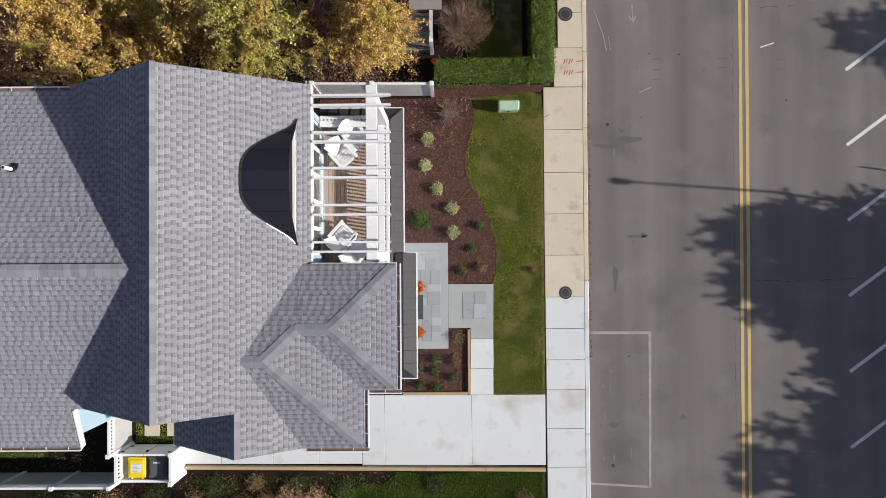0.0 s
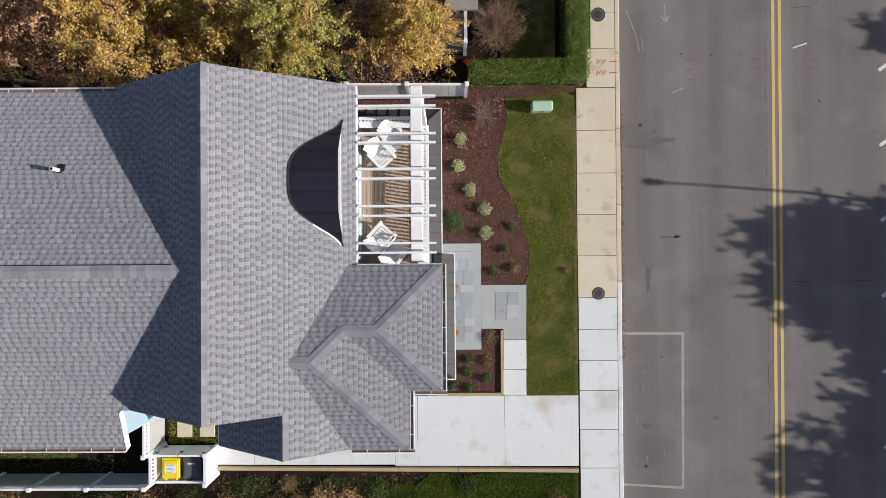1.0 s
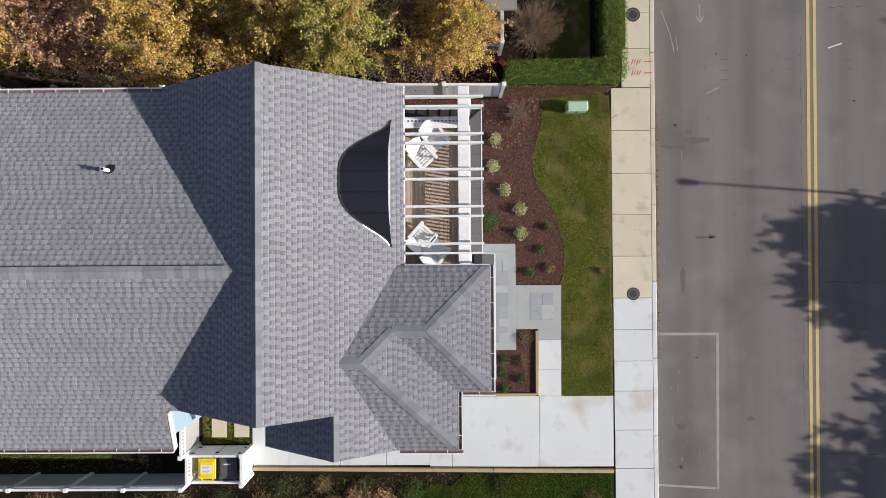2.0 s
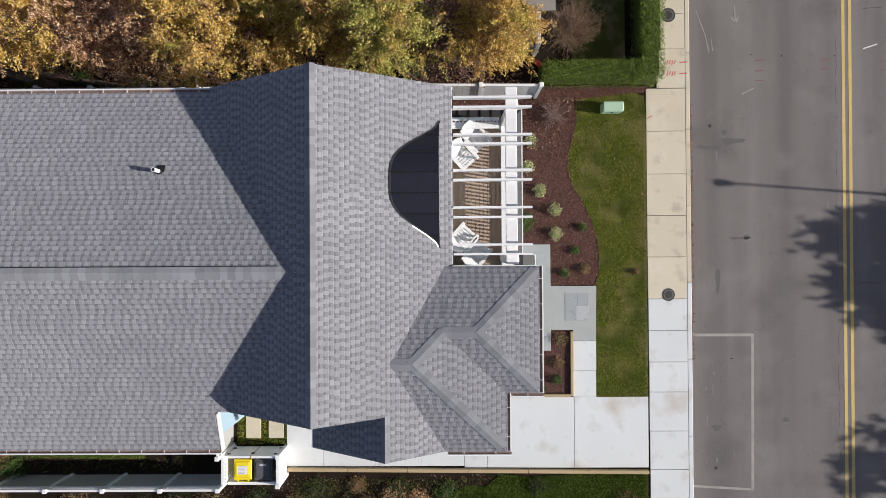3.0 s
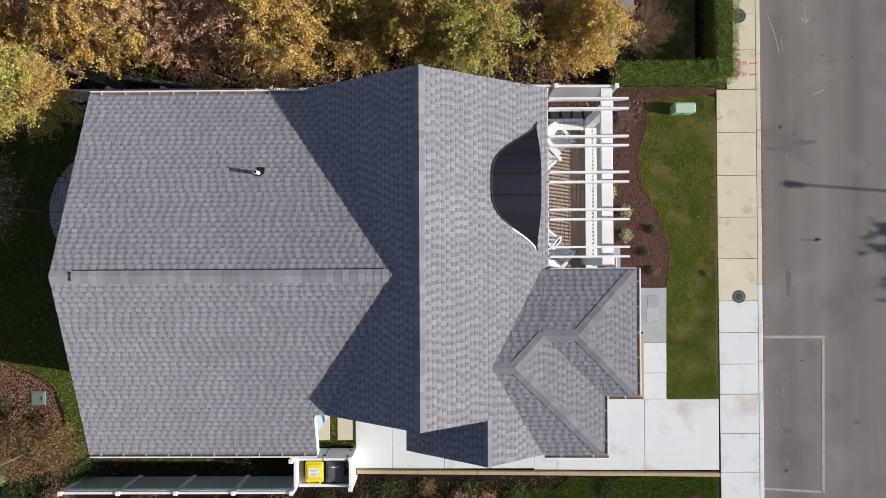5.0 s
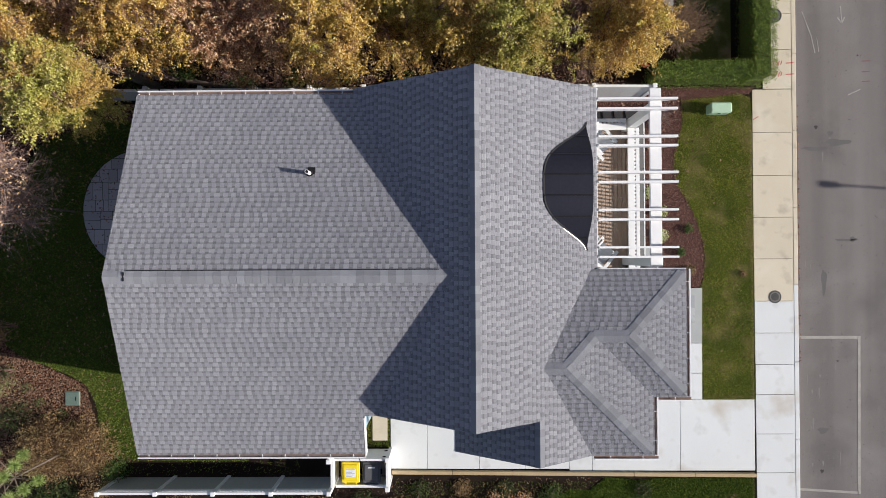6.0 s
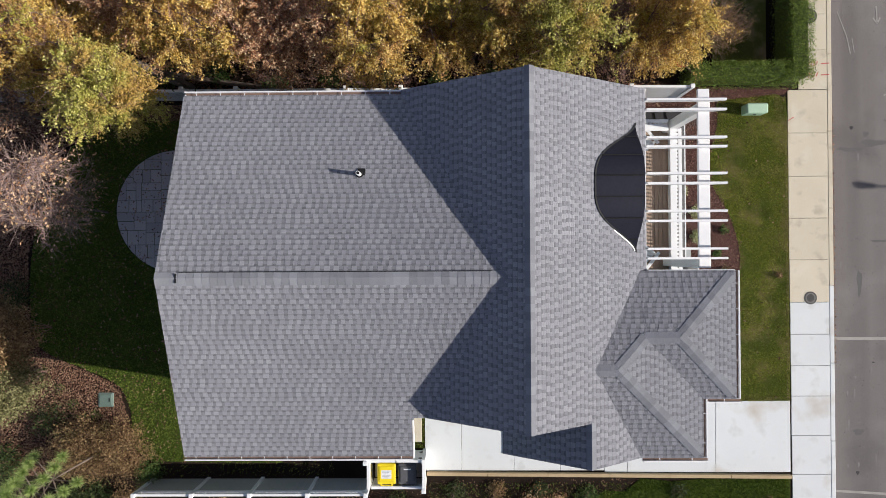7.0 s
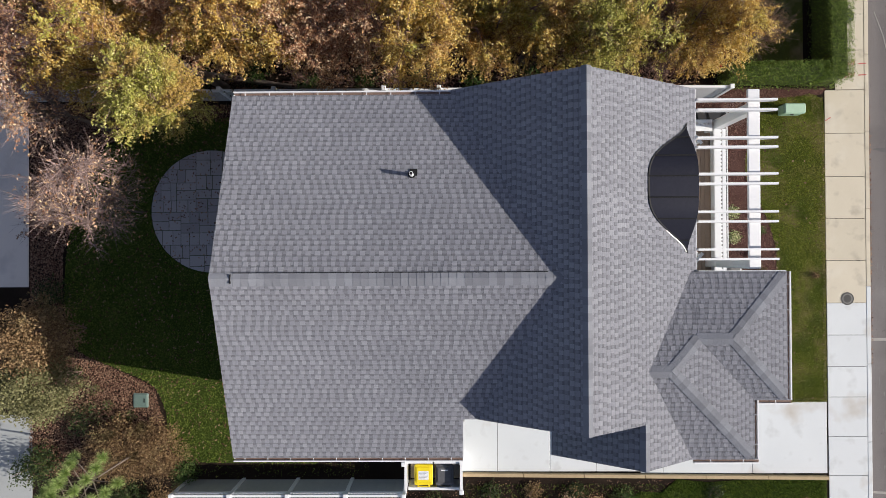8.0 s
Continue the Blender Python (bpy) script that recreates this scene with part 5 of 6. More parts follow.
for k in range(7):
    y = -8.29 + 0.14 * k
    part("picket", box(-12.42, -12.38, y - 0.03, y + 0.03, EH - 0.3, EH - 0.05), M_WHITE, enclosure)
part("back_panel", box(-12.33, -10.43, -8.45, -8.39, 0.06, EH - 0.4), M_WHITE, enclosure)
part("top_rail", box(-12.33, -10.43, -8.47, -8.37, EH - 0.4, EH - 0.32), M_WHITE, enclosure)
part("floor_slab", box(-12.3, -10.42, -8.36, -7.4, -0.02, 0.04), M_CONC_SHADE, enclosure)


def bin_thing(x, y, body_mat, label, sticker):
    t = thing("wheeled_bin", label, "bin", (x, y, 0.04))
    bm = bmesh.new()
    low = [(-0.24, -0.26), (0.24, -0.26), (0.24, 0.24), (-0.24, 0.24)]
    top = [(-0.31, -0.36), (0.31, -0.36), (0.31, 0.34), (-0.31, 0.34)]
    a = [bm.verts.new((p, q, 0.06)) for p, q in low]
    b = [bm.verts.new((p, q, 0.94)) for p, q in top]
    bm.faces.new(a[::-1]), bm.faces.new(b)
    for i in range(4):
        bm.faces.new((a[i], a[(i + 1) % 4], b[(i + 1) % 4], b[i]))
    bmesh.ops.bevel(bm, geom=[e for e in bm.edges], offset=0.03, segments=2, affect="EDGES")
    part("body", bm, body_mat, t)
    lid = box(-0.34, 0.34, -0.38, 0.39, 0.94, 1.0, bevel=0.03)
    box(-0.27, 0.27, -0.28, 0.31, 0.995, 1.03, lid, 0.025)
    lid = part("lid", lid, body_mat, t)
    for s in (-0.2, 0.2):
        part("handle_bracket", box(s - 0.03, s + 0.03, -0.45, -0.36, 0.9, 0.97, bevel=0.01), body_mat, t)
    part("handle", rod((-0.24, -0.44, 0.94), (0.24, -0.44, 0.94), 0.016), body_mat, t)
    for s in (-0.27, 0.27):
        part("wheel", rod((s - 0.03, -0.27, 0.1), (s + 0.03, -0.27, 0.1), 0.1, 0.1, 20), M_BLACK, t)
    if sticker:
        st = part("sticker", box(-0.19, 0.19, -0.16, 0.16, 1.03, 1.033), M_PAPER, lid, "white printed sticker")
        for k in range(6):
            bar = box(-0.16, 0.16 - 0.05 * (k % 3), 0.115 - 0.05 * k, 0.135 - 0.05 * k, 1.033, 1.035)
            part("print_bar", bar, M_PRINT, t)
    else:
        part("print_bar", box(-0.13, 0.13, 0.17, 0.21, 1.03, 1.033), M_PAPER, lid, "white stamped letters")
    return t


bin_thing(-11.76, -7.9, M_BIN_Y, "bright yellow wheeled bin with a white sticker", True)
bin_thing(-10.98, -7.9, M_BIN_G, "charcoal grey wheeled bin in the enclosure", False)


# ---- balcony chairs ----
def adirondack(at, turn):
    t = thing("adirondack_chair", "white slatted garden armchair on the balcony", "chair", at, turn, "chairs on the balcony")
    for k in range(6):
        s = k / 5
        x, z = 0.30 - 0.55 * s, 0.38 - 0.13 * s
        part("seat_slat", box(x - 0.053, x + 0.053, -0.27, 0.27, z - 0.012, z + 0.012, bevel=0.005), M_WHITE, t)
    for k in range(7):
        s = (k - 3) / 3
        topz, foot = 1.02 - 0.13 * s * s, Vector((-0.24, 0.21 * s, 0.24))
        tip = Vector((-0.24 - 0.52 * (topz - 0.24), 0.31 * s, topz))
        part("back_slat", beam(foot, tip, 0.097, 0.02, bevel=0.005, up=(0.9, 0, 0.45)), M_WHITE, t)
    for s in (-1, 1):
        part("arm", box(-0.42, 0.4, s * 0.34 - 0.06, s * 0.34 + 0.06, 0.55, 0.575, bevel=0.01), M_WHITE, t)
        part("front_leg", box(0.24, 0.33, s * 0.3 - 0.02, s * 0.3 + 0.02, 0, 0.55), M_WHITE, t)
        part("side_rail", beam((0.34, s * 0.28, 0.36), (-0.62, s * 0.28, 0.06), 0.03, 0.1), M_WHITE, t)
        part("back_leg", beam((-0.38, s * 0.31, 0.55), (-0.45, s * 0.31, 0.0), 0.03, 0.07), M_WHITE, t)
    part("seat_board", beam((0.33, 0, 0.35), (-0.45, 0, 0.165), 0.56, 0.016), M_WHITE, t)
    part("back_brace", box(-0.4, -0.36, -0.36, 0.36, 0.5, 0.56), M_WHITE, t)
    t.scale = (0.9, 0.9, 0.95)
    return t


for x, y, turn in ((-3.0, 3.95, -50), (-3.44, 3.36, -48), (-3.46, 0.72, 48), (-3.0, 0.22, 52)):
    adirondack((x, y, DECK_Z), turn)

# ---- entry things ----
solid("door_mat", box(-1.6, -0.97, -2.48, -1.52, 0.066, 0.08, bevel=0.006), M_MAT, "dark grey fibre mat before the front door", "door mat")
rng = np.random.default_rng(21)


def dome_points(rng, n, r, h, fill=0.35):
    """Points on and just under a bushy dome."""
    d = rand_dirs(rng, n)
    d[:, 2] = np.abs(d[:, 2])
    lump = 1 + 0.2 * np.sin(d[:, 0] * 7 + 1.3) * np.cos(d[:, 1] * 6) + 0.1 * rng.normal(size=n)
    s = (1 - fill * rng.random(n) ** 1.5) * lump
    return d * np.array([r, r, h]) * s[:, None]


def planter(x, y):
    t = thing("potted_mum", "orange-red chrysanthemum in a dark pot by the door", "potted plant", (x, y, 0.06), 0, "pots by the door")
    part("pot", rod((0, 0, 0), (0, 0, 0.26), 0.12, 0.17, 20), M_POT, t)
    p = dome_points(rng, 900, 0.24, 0.2) + np.array([0, 0, 0.26])
    part("bloom", soup("bloom", leaf_quads(rng, p, 0.05, 0.8, 0.9), 4), M_MUM, t, "mass of small orange-red flowers", "stuff")


planter(-1.16, -1.2)
planter(-1.16, -2.93)


def shrub(x, y, r, h, material, leaves, size, label, name="shrub", twigs=8, group="shrubs in the beds", fill=0.7, base=0.0):
    t = thing(name, label, "shrub", (x, y, 0.0), 0, group)
    bm = bmesh.new()
    for k in range(twigs):
        a = rng.uniform(0, math.tau)
        rod((0, 0, 0), (math.cos(a) * r * rng.uniform(0.3, 0.8), math.sin(a) * r * rng.uniform(0.3, 0.8), h * rng.uniform(0.5, 0.9)), 0.012, 0.004, 4, bm)
    part("stem_mass", bm, M_TWIG, t, "thin brown stems", "stuff")
    p = dome_points(rng, leaves, r, h - base, fill) + np.array([0, 0, base])
    part("foliage", soup("foliage", leaf_quads(rng, p, size, 0.7, 0.6), 4), material, t, "", "stuff")
    return t


for x, y in ((-0.75, 4.6), (-0.85, 3.55), (-0.39, 2.63), (0.19, 1.87), (0.22, 0.93)):
    shrub(x, y, 0.27, 0.4, M_SHRUB_Y, 620, 0.06, "small cream and green hydrangea in the mulch")
shrub(-1.02, 1.4, 0.42, 0.6, M_SHRUB_G, 1900, 0.05, "feathery green shrub in the mulch bed")
for x, y, r in ((1.27, 1.19, 0.2), (0.98, 0.28, 0.18), (0.55, -0.6, 0.2), (-0.47, -4.03, 0.24), (-0.52, -4.52, 0.2), (0.21, -4.77, 0.22), (-1.08, -5.05, 0.2), (-0.42, -5.12, 0.22), (-1.15, -4.4, 0.18)):
    shrub(x, y, r, 0.32, M_SHRUB_G, 420, 0.05, "small green perennial in the mulch bed")
for x, y, r in ((1.33, -0.45, 0.24), (0.26, -4.08, 0.25), (0.37, -3.19, 0.32), (3.34, -0.57, 0.14)):
    shrub(x, y, r, 0.3, M_SHRUB_B, 480, 0.05, "small bronze-leaved perennial in dark mulch")


def twig_bush(x, y, r, h, count, leaves, leaf_mat, leaf_size, label, name="bare_shrub", wood=None):
    """A leafless bush of many thin forked stems with a few leaves at the tips."""
    t = thing(name, label, "shrub", (x, y, 0))
    verts, tips = [], []

    def sliver(p, q, w):
        s = np.cross(q - p, [0, 0, 1.0])
        s = s / (np.linalg.norm(s) + 1e-9) * w
        u = np.array([0, 0, w])
        for o in (s, u):
            verts.extend([p - o, p + o, q + o * 0.5, q - o * 0.5])

    for k in range(count):
        a, lean = rng.uniform(0, math.tau), rng.uniform(0.15, 1.0)
        p = np.array([rng.normal(0, 0.06), rng.normal(0, 0.06), 0.0])
        d = np.array([math.cos(a) * lean * r, math.sin(a) * lean * r, h * rng.uniform(0.55, 1.0)])
        m = p + d * 0.55 + rng.normal(0, 0.05, 3)
        sliver(p, m, 0.008)
        for _ in range(3):
            q = m + d * 0.45 * rng.uniform(0.6, 1.1) + rng.normal(0, 0.13, 3)
            sliver(m, q, 0.005)
            tips.append(q)
            for _ in range(2):
                e = q + rng.normal(0, 0.12, 3)
                sliver(m + (q - m) * rng.uniform(0.3, 0.8), e, 0.0035)
                tips.append(e)
    part("stem_mass", soup("stems", np.array(verts), 4), wood or M_TWIG, t, "tangle of bare grey-brown twigs", "stuff")
    tips = np.array(tips)
    pick = tips[rng.integers(0, len(tips), leaves)] + rng.normal(0, 0.03, (leaves, 3))
    part("foliage", soup("foliage", leaf_quads(rng, pick, leaf_size, 0.7, 0.7), 4), leaf_mat, t, "", "stuff")
    return t


twig_bush(0.2, 5.55, 0.5, 0.5, 60, 20, M_LITTER, 0.05, "bare grey twiggy shrub in the mulch bed", wood=M_TWIG_PALE)

# ---- clipped hedge ----
def hedge(x0, x1, y0, y1, h):
    t = thing("hedge", "clipped green boxwood hedge beside the pavement", "hedge")
    # solid dark box: the shaded inside of the hedge is put into its colour
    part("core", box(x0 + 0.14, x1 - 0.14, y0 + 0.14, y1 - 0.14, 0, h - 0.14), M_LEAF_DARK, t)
    sides = []
    for (n, f) in ((int((x1 - x0) * (y1 - y0) * 2200), "top"), (int((x1 - x0) * h * 700), "ys"), (int((y1 - y0) * h * 700), "xs")):
        u, v = rng.random(n), rng.random(n)
        if f == "top":
            p = np.stack([x0 + u * (x1 - x0), y0 + v * (y1 - y0), np.full(n, h)], 1)
        elif f == "ys":
            p = np.stack([x0 + u * (x1 - x0), np.where(rng.random(n) < 0.5, y0, y1), v * h], 1)
        else:
            p = np.stack([np.where(rng.random(n) < 0.5, x0, x1), y0 + u * (y1 - y0), v * h], 1)
        wave = 0.07 * np.sin(p[:, 0] * 9 + 2) * np.cos(p[:, 1] * 8) + 0.04 * np.sin(p[:, 0] * 23 + p[:, 1] * 19)
        p = p + rng.normal(0, 0.045, (n, 3))
        p[:, 2] += wave if f == "top" else 0
        sides.append(p)
    p = np.concatenate(sides)
    part("foliage", soup("foliage", leaf_quads(rng, p, 0.044, 0.5, 0.7), 4), M_HEDGE, t, "dense small green leaves", "stuff")


hedge(-0.4, 3.2, 6.68, 7.32, 1.42)
hedge(3.22, 4.03, 6.66, 14.0, 1.46)

# ---- utility boxes ----
tf = thing("transformer_box", "pale green metal utility box on the lawn", "utility box", (2.4, 5.8, 0.0))
part("body", box(-0.39, 0.39, -0.18, 0.18, 0.0, 0.44, bevel=0.02), M_GREEN_BOX, tf)
lid = box(-0.41, 0.41, -0.2, 0.2, 0.44, 0.55, bevel=0.05)
part("lid", lid, M_GREEN_BOX, tf)
part("lock", box(-0.05, 0.05, -0.2, -0.18, 0.25, 0.33), M_IRON, tf)
ub = thing("utility_cover", "grey-green plastic utility cover set in leaf mulch", "utility box", (-22.82, -5.33, 0.0))
part("frame", box(-0.3, 0.3, -0.28, 0.28, 0, 0.07, bevel=0.03), M_UTIL, ub)
part("lid", box(-0.24, 0.24, -0.22, 0.22, 0.07, 0.085, bevel=0.01), M_UTIL, ub)
part("grip", box(0.13, 0.17, -0.08, 0.08, 0.086, 0.092), M_BLACK, ub)


# ---- trees ----
def tree(x, y, height, radius, material, label, seed, clumps=70, per=120, leaf=0.085, bare=0.0, low=0.38, lean=(0, 0), name="tree", twigs=4, girth=1.0, sprays=7, up=0.7, twig_mat=None):
    """Tapered trunk, forked limbs and a crown of leaf clumps with gaps."""
    r = np.random.default_rng(seed)
    t = thing(name, label, "tree", (x, y, 0))
    wood = bmesh.new()
    fork = Vector((lean[0] * 0.2, lean[1] * 0.2, height * low))
    rod((0, 0, -0.05), fork, (0.02 * height + 0.02) * girth, (0.013 * height + 0.01) * girth, 10, wood)
    verts, leaves = [], []
    limbs = []
    for k in range(9):
        a = k * math.tau / 9 + r.uniform(-0.3, 0.3)
        out = r.uniform(0.35, 0.75) * radius
        tip = Vector((lean[0] + math.cos(a) * out, lean[1] + math.sin(a) * out, height * r.uniform(0.7, 0.95)))
        mid = fork.lerp(tip, 0.5) + Vector((math.cos(a) * radius * 0.15, math.sin(a) * radius * 0.15, r.uniform(-0.1, 0.3)))
        rod(fork, mid, 0.009 * height, 0.006 * height, 6, wood)
        rod(mid, tip, 0.006 * height, 0.0025 * height, 5, wood)
        limbs += [np.array(fork.lerp(mid, 0.6)), np.array(mid), np.array(mid.lerp(tip, 0.4)), np.array(mid.lerp(tip, 0.75)), np.array(tip)]
    part("trunk", wood, M_BARK, t, "grey-brown forked trunk and limbs")
    limbs = np.array(limbs)
    mid_z, half_z = height * (1 + low) / 2, height * (1 - low) / 2
    for k in range(clumps):
        d = rand_dirs(r, 1, 0.25)[0]
        s = r.uniform(0.45, 1.08)
        wob = 1 + 0.22 * math.sin(3 * math.atan2(d[1], d[0]) + seed)
        c = np.array([lean[0] + d[0] * radius * s * wob, lean[1] + d[1] * radius * s * wob, mid_z + d[2] * half_z * s])
        near = limbs[np.argmin(((limbs - c) ** 2).sum(1))]
        def sliver(p, q, w):
            side = np.cross(q - p, r.normal(size=3))
            side = side / (np.linalg.norm(side) + 1e-9) * w
            verts.extend([p - side, p + side, q + side * 0.35, q - side * 0.35])

        bend = near + (c - near) * 0.5 + r.normal(0, 0.12, 3)
        sliver(near, bend, 0.014)
        sliver(bend, c, 0.009)
        out = (c - near) / (np.linalg.norm(c - near) + 1e-6)
        for q in range(twigs):
            s0 = r.random()
            p = near + (bend - near) * s0 if q % 3 == 0 else bend + (c - bend) * s0
            e = p + (out * r.uniform(0.1, 0.5) + r.normal(0, 0.24, 3) + np.array([0, 0, 0.1]))
            sliver(p, e, 0.006)
        n = int(per * r.uniform(0.5, 1.4) * (1 - bare))
        if r.random() < bare * 0.5:
            n = n // 4
        # sprays: leaves along fine drooping shoots that fan out of the clump
        for q in range(sprays):
            d = out * 0.7 + r.normal(0, 0.75, 3)
            d = d / (np.linalg.norm(d) + 1e-6) * r.uniform(0.3, 0.75)
            base = c - out * r.uniform(0.0, 0.3) + r.normal(0, 0.06, 3)
            sliver(base, base + d, 0.004)
            m = max(1, n // sprays)
            u = r.uniform(0.1, 1.05, m)[:, None]
            leaves.append(base + d * u + np.array([0, 0, -0.12]) * u * u + r.normal(0, 0.04, (m, 3)))
    part("twig_mass", soup("twigs", np.array(verts), 4), twig_mat or M_TWIG, t, "thin brown twigs", "stuff")
    leaves = np.concatenate(leaves)
    part("crown", soup("crown", leaf_quads(r, leaves, leaf, up, 0.5, 0.5), 4), material, t, "", "stuff")
    return t


ROW = [
    (-26.5, 7.6, 6.8, 1.9, M_LEAF_BROWN, 0.35, (0, 0)), (-23.8, 7.8, 7.8, 1.9, M_LEAF_BROWN, 0.55, (0, -0.6)), (-21.6, 7.4, 7.6, 1.6, M_LEAF_YELLOW, 0.25, (0, -0.6)),
    (-19.5, 6.9, 7.9, 1.2, M_LEAF_GREEN, 0.0, (0.1, -1.6)), (-17.3, 8.0, 7.4, 1.5, M_LEAF_YELLOW, 0.1, (0, -0.1)), (-15.4, 8.0, 6.6, 1.6, M_LEAF_BROWN, 0.2, (0, -0.1)),
    (-13.4, 8.0, 7.0, 1.4, M_LEAF_BROWN, 0.25, (0, 0)), (-11.6, 7.6, 7.6, 1.6, M_LEAF_YELLOW, 0.05, (0, -0.2)), (-9.4, 8.0, 6.8, 1.4, M_LEAF_YELLOW, 0.2, (0, 0)),
    (-7.9, 7.8, 7.4, 1.3, M_LEAF_YELLOW, 0.1, (0, 0)), (-5.8, 7.6, 8.0, 1.5, M_LEAF_GREEN, 0.0, (0, -0.1)), (-3.9, 8.0, 4.6, 1.4, M_LEAF_BROWN, 0.9, (0, 0)),
    (-19.3, 8.5, 6.6, 1.5, M_LEAF_BROWN, 0.1, (0, 0)), (-14.4, 9.2, 6.8, 1.5, M_LEAF_BROWN, 0.1, (0, 0)), (-9.9, 9.2, 6.6, 1.4, M_LEAF_GREEN, 0.1, (0, 0)), (-22.6, 9.2, 7.0, 1.6, M_LEAF_YELLOW, 0.1, (0, 0)),
    (-2.45, 7.5, 6.8, 1.25, M_LEAF_YELLOW, 0.0, (-0.1, 0.1)),
]
WORDS = {M_LEAF_BROWN: "tree with thinning russet autumn leaves", M_LEAF_YELLOW: "tree with yellow autumn leaves", M_LEAF_GREEN: "tree with yellow-green autumn leaves"}
for k, (x, y, h, r, m, bare, lean) in enumerate(ROW):
    tree(x, y, h, r, m, WORDS[m] + " behind the fence", 100 + k, bare=bare * 0.6 if bare < 0.5 else bare, lean=(lean[0], lean[1] - 0.25), clumps=135, per=330, leaf=0.074, twigs=8 if bare < 0.3 else 26, sprays=9, low=0.56 if lean[1] < -1 else 0.38)
for k in range(9):
    tree(-27 + 3.1 * k, 10.6 + (k % 3) * 0.4, 7.5, 1.9, (M_LEAF_YELLOW, M_LEAF_BROWN, M_LEAF_GREEN)[k % 3], WORDS[(M_LEAF_YELLOW, M_LEAF_BROWN, M_LEAF_GREEN)[k % 3]], 200 + k, clumps=50, per=90, bare=0.1)
# brush below the row
for k in range(13):
    x = -26.5 + 2.0 * k
    twig_bush(x + rng.uniform(-0.4, 0.4), 6.95 + rng.uniform(-0.2, 0.4), 1.0, 1.9, 40, 160, (M_SHRUB_B, M_LEAF_DARK, M_LITTER)[k % 3], 0.08, "brown brush under the tree row", "brush")

# fallen logs and dark ivy under the row
for a, b, r0, r1 in (((-20.5, 7.4, 0.16), (-17.0, 6.9, 0.12), 0.13, 0.08), ((-18.2, 7.0, 0.3), (-15.6, 6.75, 0.1), 0.09, 0.06), ((-9.4, 6.9, 0.1), (-6.9, 7.1, 0.12), 0.09, 0.06)):
    solid("fallen_log", rod(a, b, r0, r1, 10), M_BARK, "grey-brown fallen log under the trees", "log")
for k in range(9):
    shrub(-22.6 + 2.15 * k, 6.95 + 0.25 * (k % 3), 0.55, 0.6, M_SHRUB_G, 700, 0.09, "dark green ivy clump behind the fence", group="")

# back yard plants
tree(-22.75, 2.0, 7.6, 1.45, M_LEAF_BROWN, "nearly bare tree with thin pinkish-brown twigs", 401, clumps=150, per=14, leaf=0.09, low=0.5, twigs=16, lean=(1.0, 0.1), girth=0.25, sprays=5, twig_mat=M_TWIG_PALE)
tree(-23.9, 5.2, 7.4, 1.4, M_LEAF_BROWN, "thinning tree with pale brown leaves by the alley", 402, clumps=90, per=42, leaf=0.085, low=0.4, twigs=14, girth=0.5, twig_mat=M_TWIG_PALE)
twig_bush(-26.2, 1.7, 1.0, 1.2, 60, 200, M_LITTER, 0.085, "low brown shrub by the alley", "shrub")
shrub(-24.95, -2.5, 1.25, 4.8, M_SHRUB_B, 14000, 0.085, fill=0.5, base=2.4, label="tall tan-bronze shrub by the alley", group="")
shrub(-25.1, -4.2, 1.25, 4.4, M_SHRUB_O, 14000, 0.085, fill=0.5, base=2.0, label="tall olive-green shrub by the alley", group="")
shrub(-26.2, -1.2, 0.7, 0.9, M_LEAF_DARK, 1200, 0.07, "dark green shrub by the alley", group="")
shrub(-23.5, -7.15, 1.25, 1.3, M_SHRUB_B, 9000, 0.065, fill=0.5, base=0.2, label="low bronze-leaved shrub spreading in the back bed", group="")
shrub(-22.1, -7.2, 1.2, 1.2, M_SHRUB_B, 9000, 0.065, fill=0.5, base=0.2, label= "bronze-leaved shrub in the back bed", group="")
shrub(-21.0, -8.1, 0.55, 0.9, M_SHRUB_G, 1800, 0.06, "green shrub at the fence end", group="")
shrub(-26.6, -7.7, 0.75, 1.6, M_LEAF_DARK, 2500, 0.08, "dark shrub beside the concrete pad", group="")
shrub(-23.3, -9.1, 0.9, 1.0, M_LEAF_DARK, 3000, 0.07, "dark leafy shrub behind the fence end", group="")
shrub(-21.9, -9.3, 0.7, 0.9, M_SHRUB_B, 2200, 0.06, "bronze-leaved shrub behind the fence end", group="")
shrub(-24.9, -6.0, 0.8, 0.9, M_LEAF_DARK, 1000, 0.07, "dark shrub in the back bed", group="")
for x, y in ((-25.3, -4.2), (-24.6, -4.9), (-24.1, -5.5), (-23.7, -6.0), (-23.2, -5.9)):
    shrub(x, y, 0.25, 0.28, M_SHRUB_G, 160, 0.05, "small green perennial among fallen leaves")


